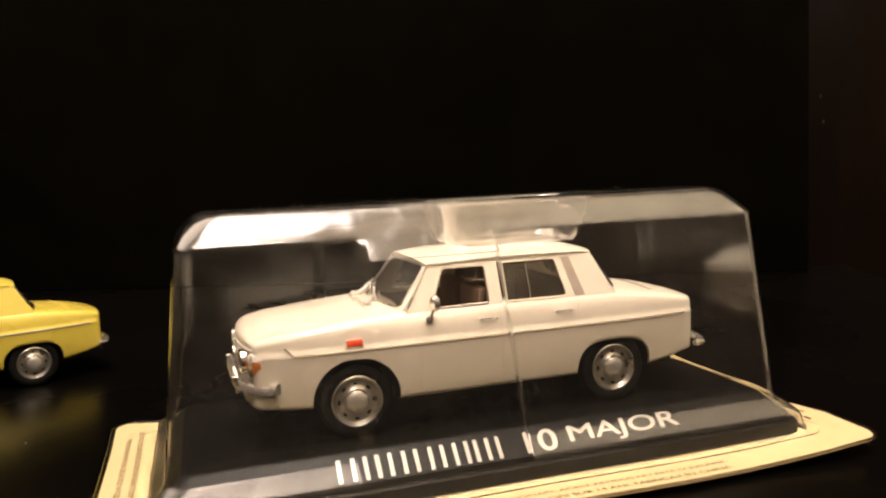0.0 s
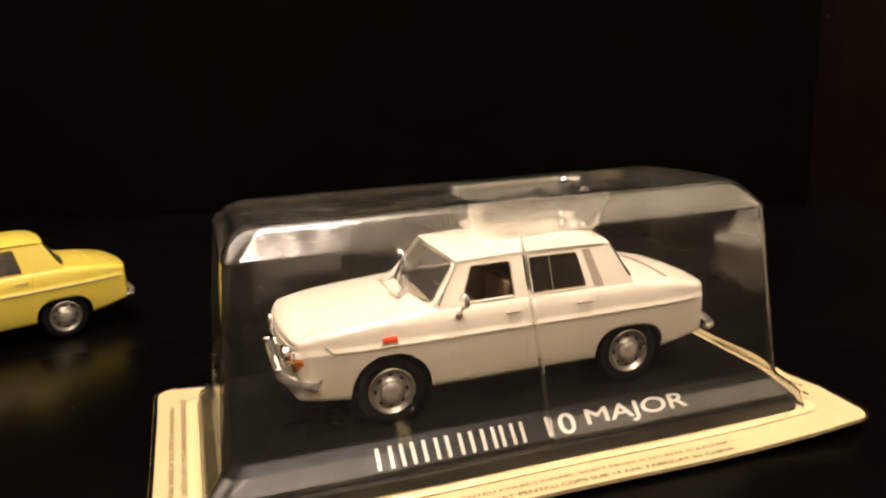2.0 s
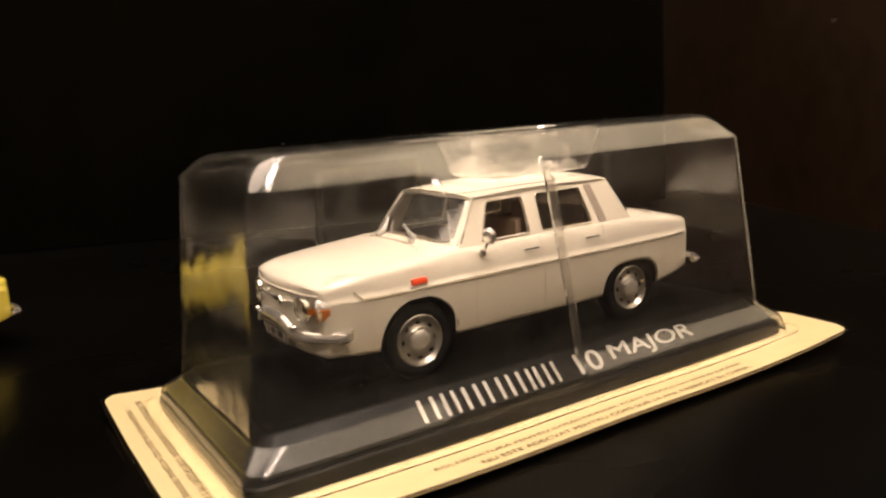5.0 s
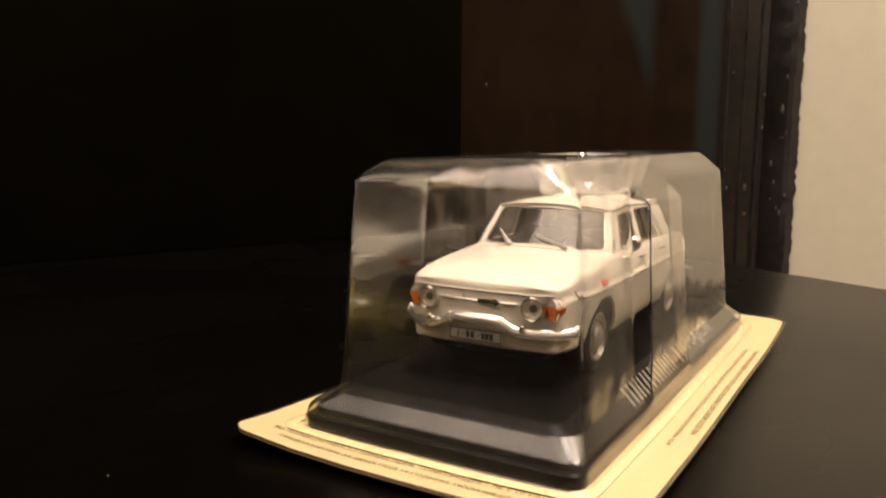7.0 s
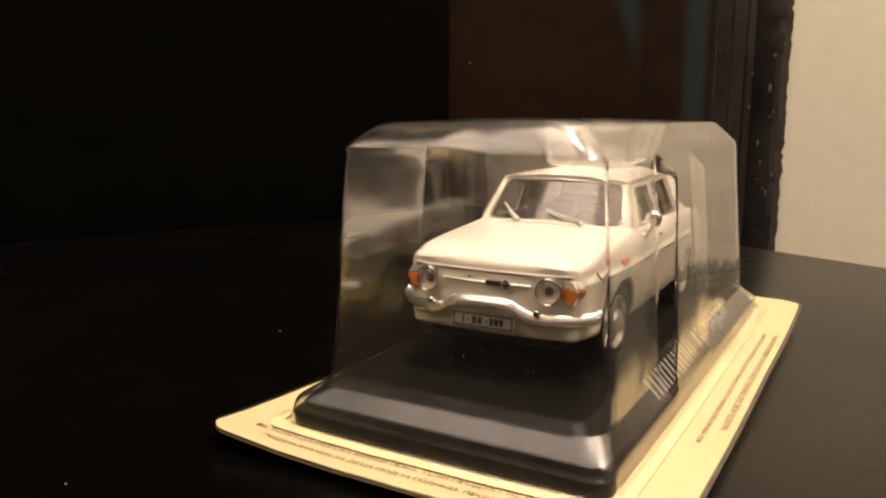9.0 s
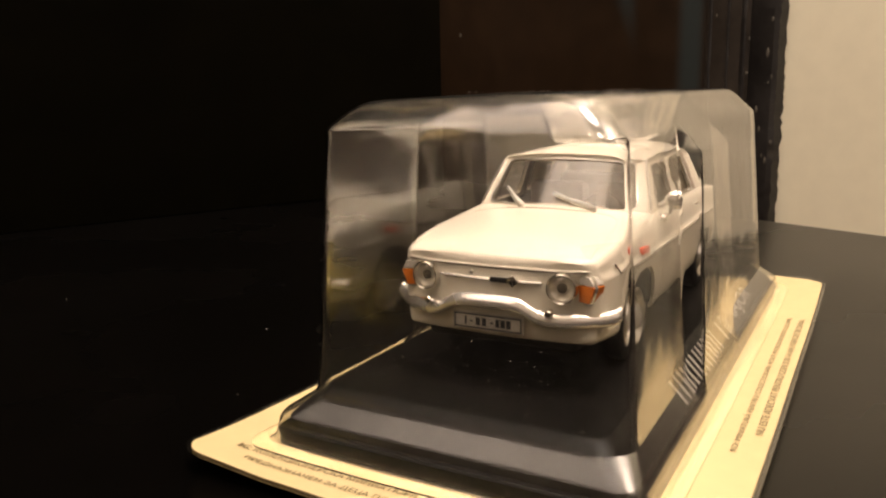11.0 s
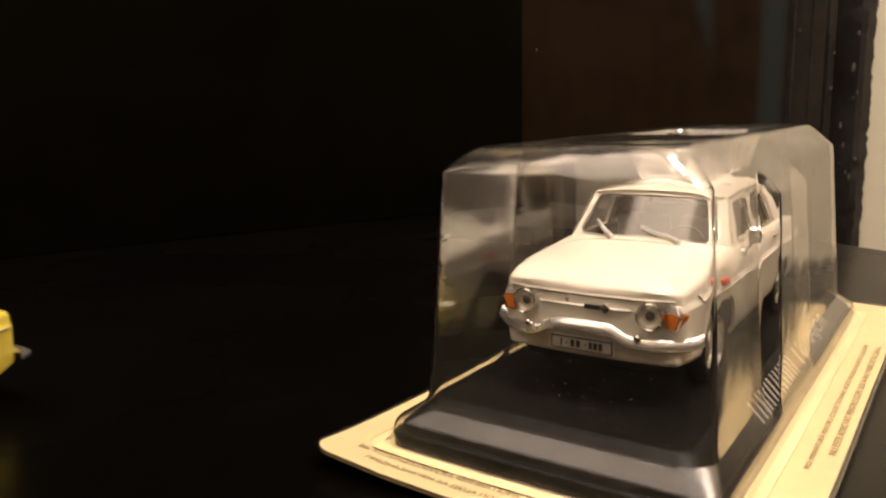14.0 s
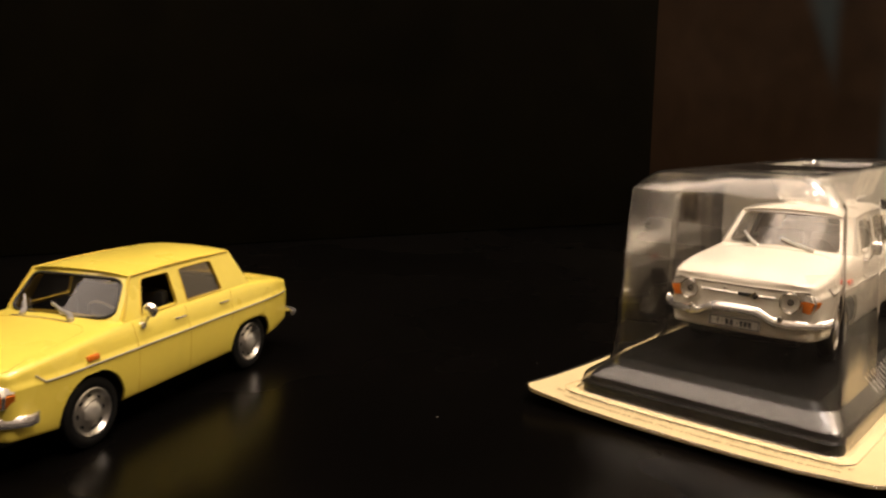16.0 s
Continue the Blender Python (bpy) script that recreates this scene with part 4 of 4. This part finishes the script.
TOP = len(LEVELS) - 2
LEVELS += POCKET
LONG = sorted({round(float(x), 2) for x in np.linspace(-50, 50, 41) if not -2.4 < x < 0.2} | {round(-29.2 + 0.26 * k, 2) for k in range(22)} | {-1.9, -1.45, -1.2, -1.05, -0.9, -0.65, -0.2})
rings = []
for hx, hy, z, r in LEVELS:
    ring = []
    inside = hx < 20
    for x, y in round_rect(hx, hy, r, [x * min(1.0, (hx - r - 0.15) / 50.2) for x in LONG], 16):
        if inside:
            dent = 0.45 * min(1.0, (53.4 - z) / 4) * noise.noise(Vector((x * 0.22, y * 0.3, z * 0.25)))
            ring.append((x + 10.5 + dent, y - 0.5 + dent, z - 0.75 * (z - 43) / 10 + (0.8 * dent if z > 43.8 else 0.3 * abs(dent))))
        elif z is None:
            ring.append((x, y, card_top(x, y) + 0.42))
        else:
            if abs(x) < 45 and z < 46:
                x += (44 - z) * 0.11 * max(0.0, 1 - max(0.0, abs(x + 1.05) - 1.2) / 12)
            side_face = max(0.0, min(1.0, (abs(y) - hy * 0.6) / (hy * 0.3))) if hy > 10 else 0.0
            high = max(0.0, min(1.0, (z - 45) / 5))
            if y < 0 and z > 8:
                y -= 0.8 * max(0.0, min(1.0, (20 - x) / 70)) * side_face
            if y > 0:
                y += (0.7 * max(0.0, min(1.0, (z - 25) / 20)) + (0.2 * (HALF - hy) + 0.5 * math.sin(math.pi * min(1.0, (z - 47.4) / 5.9)) if z > 47.4 else 0.0)) * side_face
            if 8 < z < 47.4:
                # drawn sheet is never quite flat
                swell = 0.2 * noise.noise(Vector((x * 0.11, y * 0.13, z * 0.12 + 5))) * min(1.0, (z - 8) / 5, (47.4 - z) / 3)
                x, y = (x + math.copysign(swell, x), y) if abs(x) > hx - 1.5 else (x, y + math.copysign(swell, y) * side_face)
            lean = 0.9 * max(0.0, 1 - abs(z - 14) / 20) if y > 0 and z > 8 else 0.0
            ring.append((x + 0.6, y - math.copysign(1.0, y) * grip(x, z) * side_face - lean * side_face, (max(z, card_top(x, y) + 0.7) if z < 3 else z if z < 47.4 or y < 0 else 53.35 - (53.35 - z) * 0.8) - 0.45 * high * (x + 57) / 114 - 0.8 * high * max(0.0, min(1.0, (y + 4) / 20))))
    rings.append(ring)
bm = bmesh.new()
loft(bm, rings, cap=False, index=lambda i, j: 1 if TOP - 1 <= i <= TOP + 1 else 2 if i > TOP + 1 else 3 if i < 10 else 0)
bmesh.ops.recalc_face_normals(bm, faces=bm.faces)
bmesh.ops.solidify(bm, geom=bm.faces[:], thickness=0.3)
# Step faces take the whitened film, standing in for an edge highlight.
for f in bm.faces:
    c = f.calc_center_median()
    if abs(f.normal.x) > 0.7 and abs(c.y) > 15 and -4 < c.x < 8 and 9.5 < c.z < 47:
        f.material_index = 4
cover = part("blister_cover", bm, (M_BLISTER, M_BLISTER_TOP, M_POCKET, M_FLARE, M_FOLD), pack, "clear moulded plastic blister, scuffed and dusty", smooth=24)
cover.visible_shadow = False
# rim of the blister, standing a hair past the card all round
bm = bmesh.new()
edge = [(x * 1.008, (y + 0.6) * 1.012 - 0.6, card_top(x, y) + 0.15) for x, y in round_rect(72.5, 37.5, 4.2, STATIONS, 8)]
edge = [(x, y - 0.6, z) for x, y, z in edge]
tube(bm, edge + edge[:2], 0.4, 0.12, 8)
part("blister_rim", bm, M_RIM_CLEAR, pack, "thin clear plastic rim round the card")

# ---- dust ----
def wall_y(x, z):
    return HALF + SLANT * (47.5 - z) - grip(x, z)


bm = bmesh.new()
rng = random.Random(11)
CLUSTERS = ((7.0, 15.0, 4.0, 3.0, "side", 170), (-20.0, 20.0, 3.0, 6.0, "side", 50), (-12.0, 14.0, 6.0, 3.0, "side", 16), (-34.0, 15.0, 7.0, 4.0, "side", 26),
            (-14.0, 16.0, 5.0, 4.0, "front", 120), (2.0, 14.0, 10.0, 3.5, "front", 190), (0.0, 26.0, 10.0, 8.0, "front", 90), (0.0, 0.0, 30.0, 8.0, "top", 110))
for a, b, da, db, where, many in CLUSTERS:
    for k in range(many):
        p, q = rng.gauss(a, da), rng.gauss(b, db)
        if where != "top" and not 10.5 < q < 44 or where == "front" and abs(p) > 17 or where == "top" and (abs(p) > 48 or abs(q) > 12):
            continue
        r = 0.03 + 0.075 * rng.random() ** 3
        if where == "side":
            x, y, z = p + 0.6, -wall_y(p, q) - 0.03, q
        elif where == "front":
            x, y, z = -(56.6 + 0.102 * (47.5 - q)) + 0.57, p, q
        else:
            x, y, z = p, q, 53.48 - 0.45 * (p + 57) / 114
        bmesh.ops.create_icosphere(bm, subdivisions=1, radius=r, matrix=Matrix.Translation((x, y, z)))
film = part("dust_film", bm, M_LINT, pack, "pale dust specks clinging to the blister")
tagged(film, kind="stuff")

bm = bmesh.new()
rng = random.Random(7)
for k in range(34):
    x, y = rng.uniform(-330, 150), rng.uniform(60, 440)
    block(bm, x, x + rng.uniform(0.12, 0.3), y, y + rng.uniform(0.12, 0.3), 0, 0.06)
tagged(part("dust", bm, M_DUST, None), "pale dust specks lying on the black table", "dust", kind="stuff")
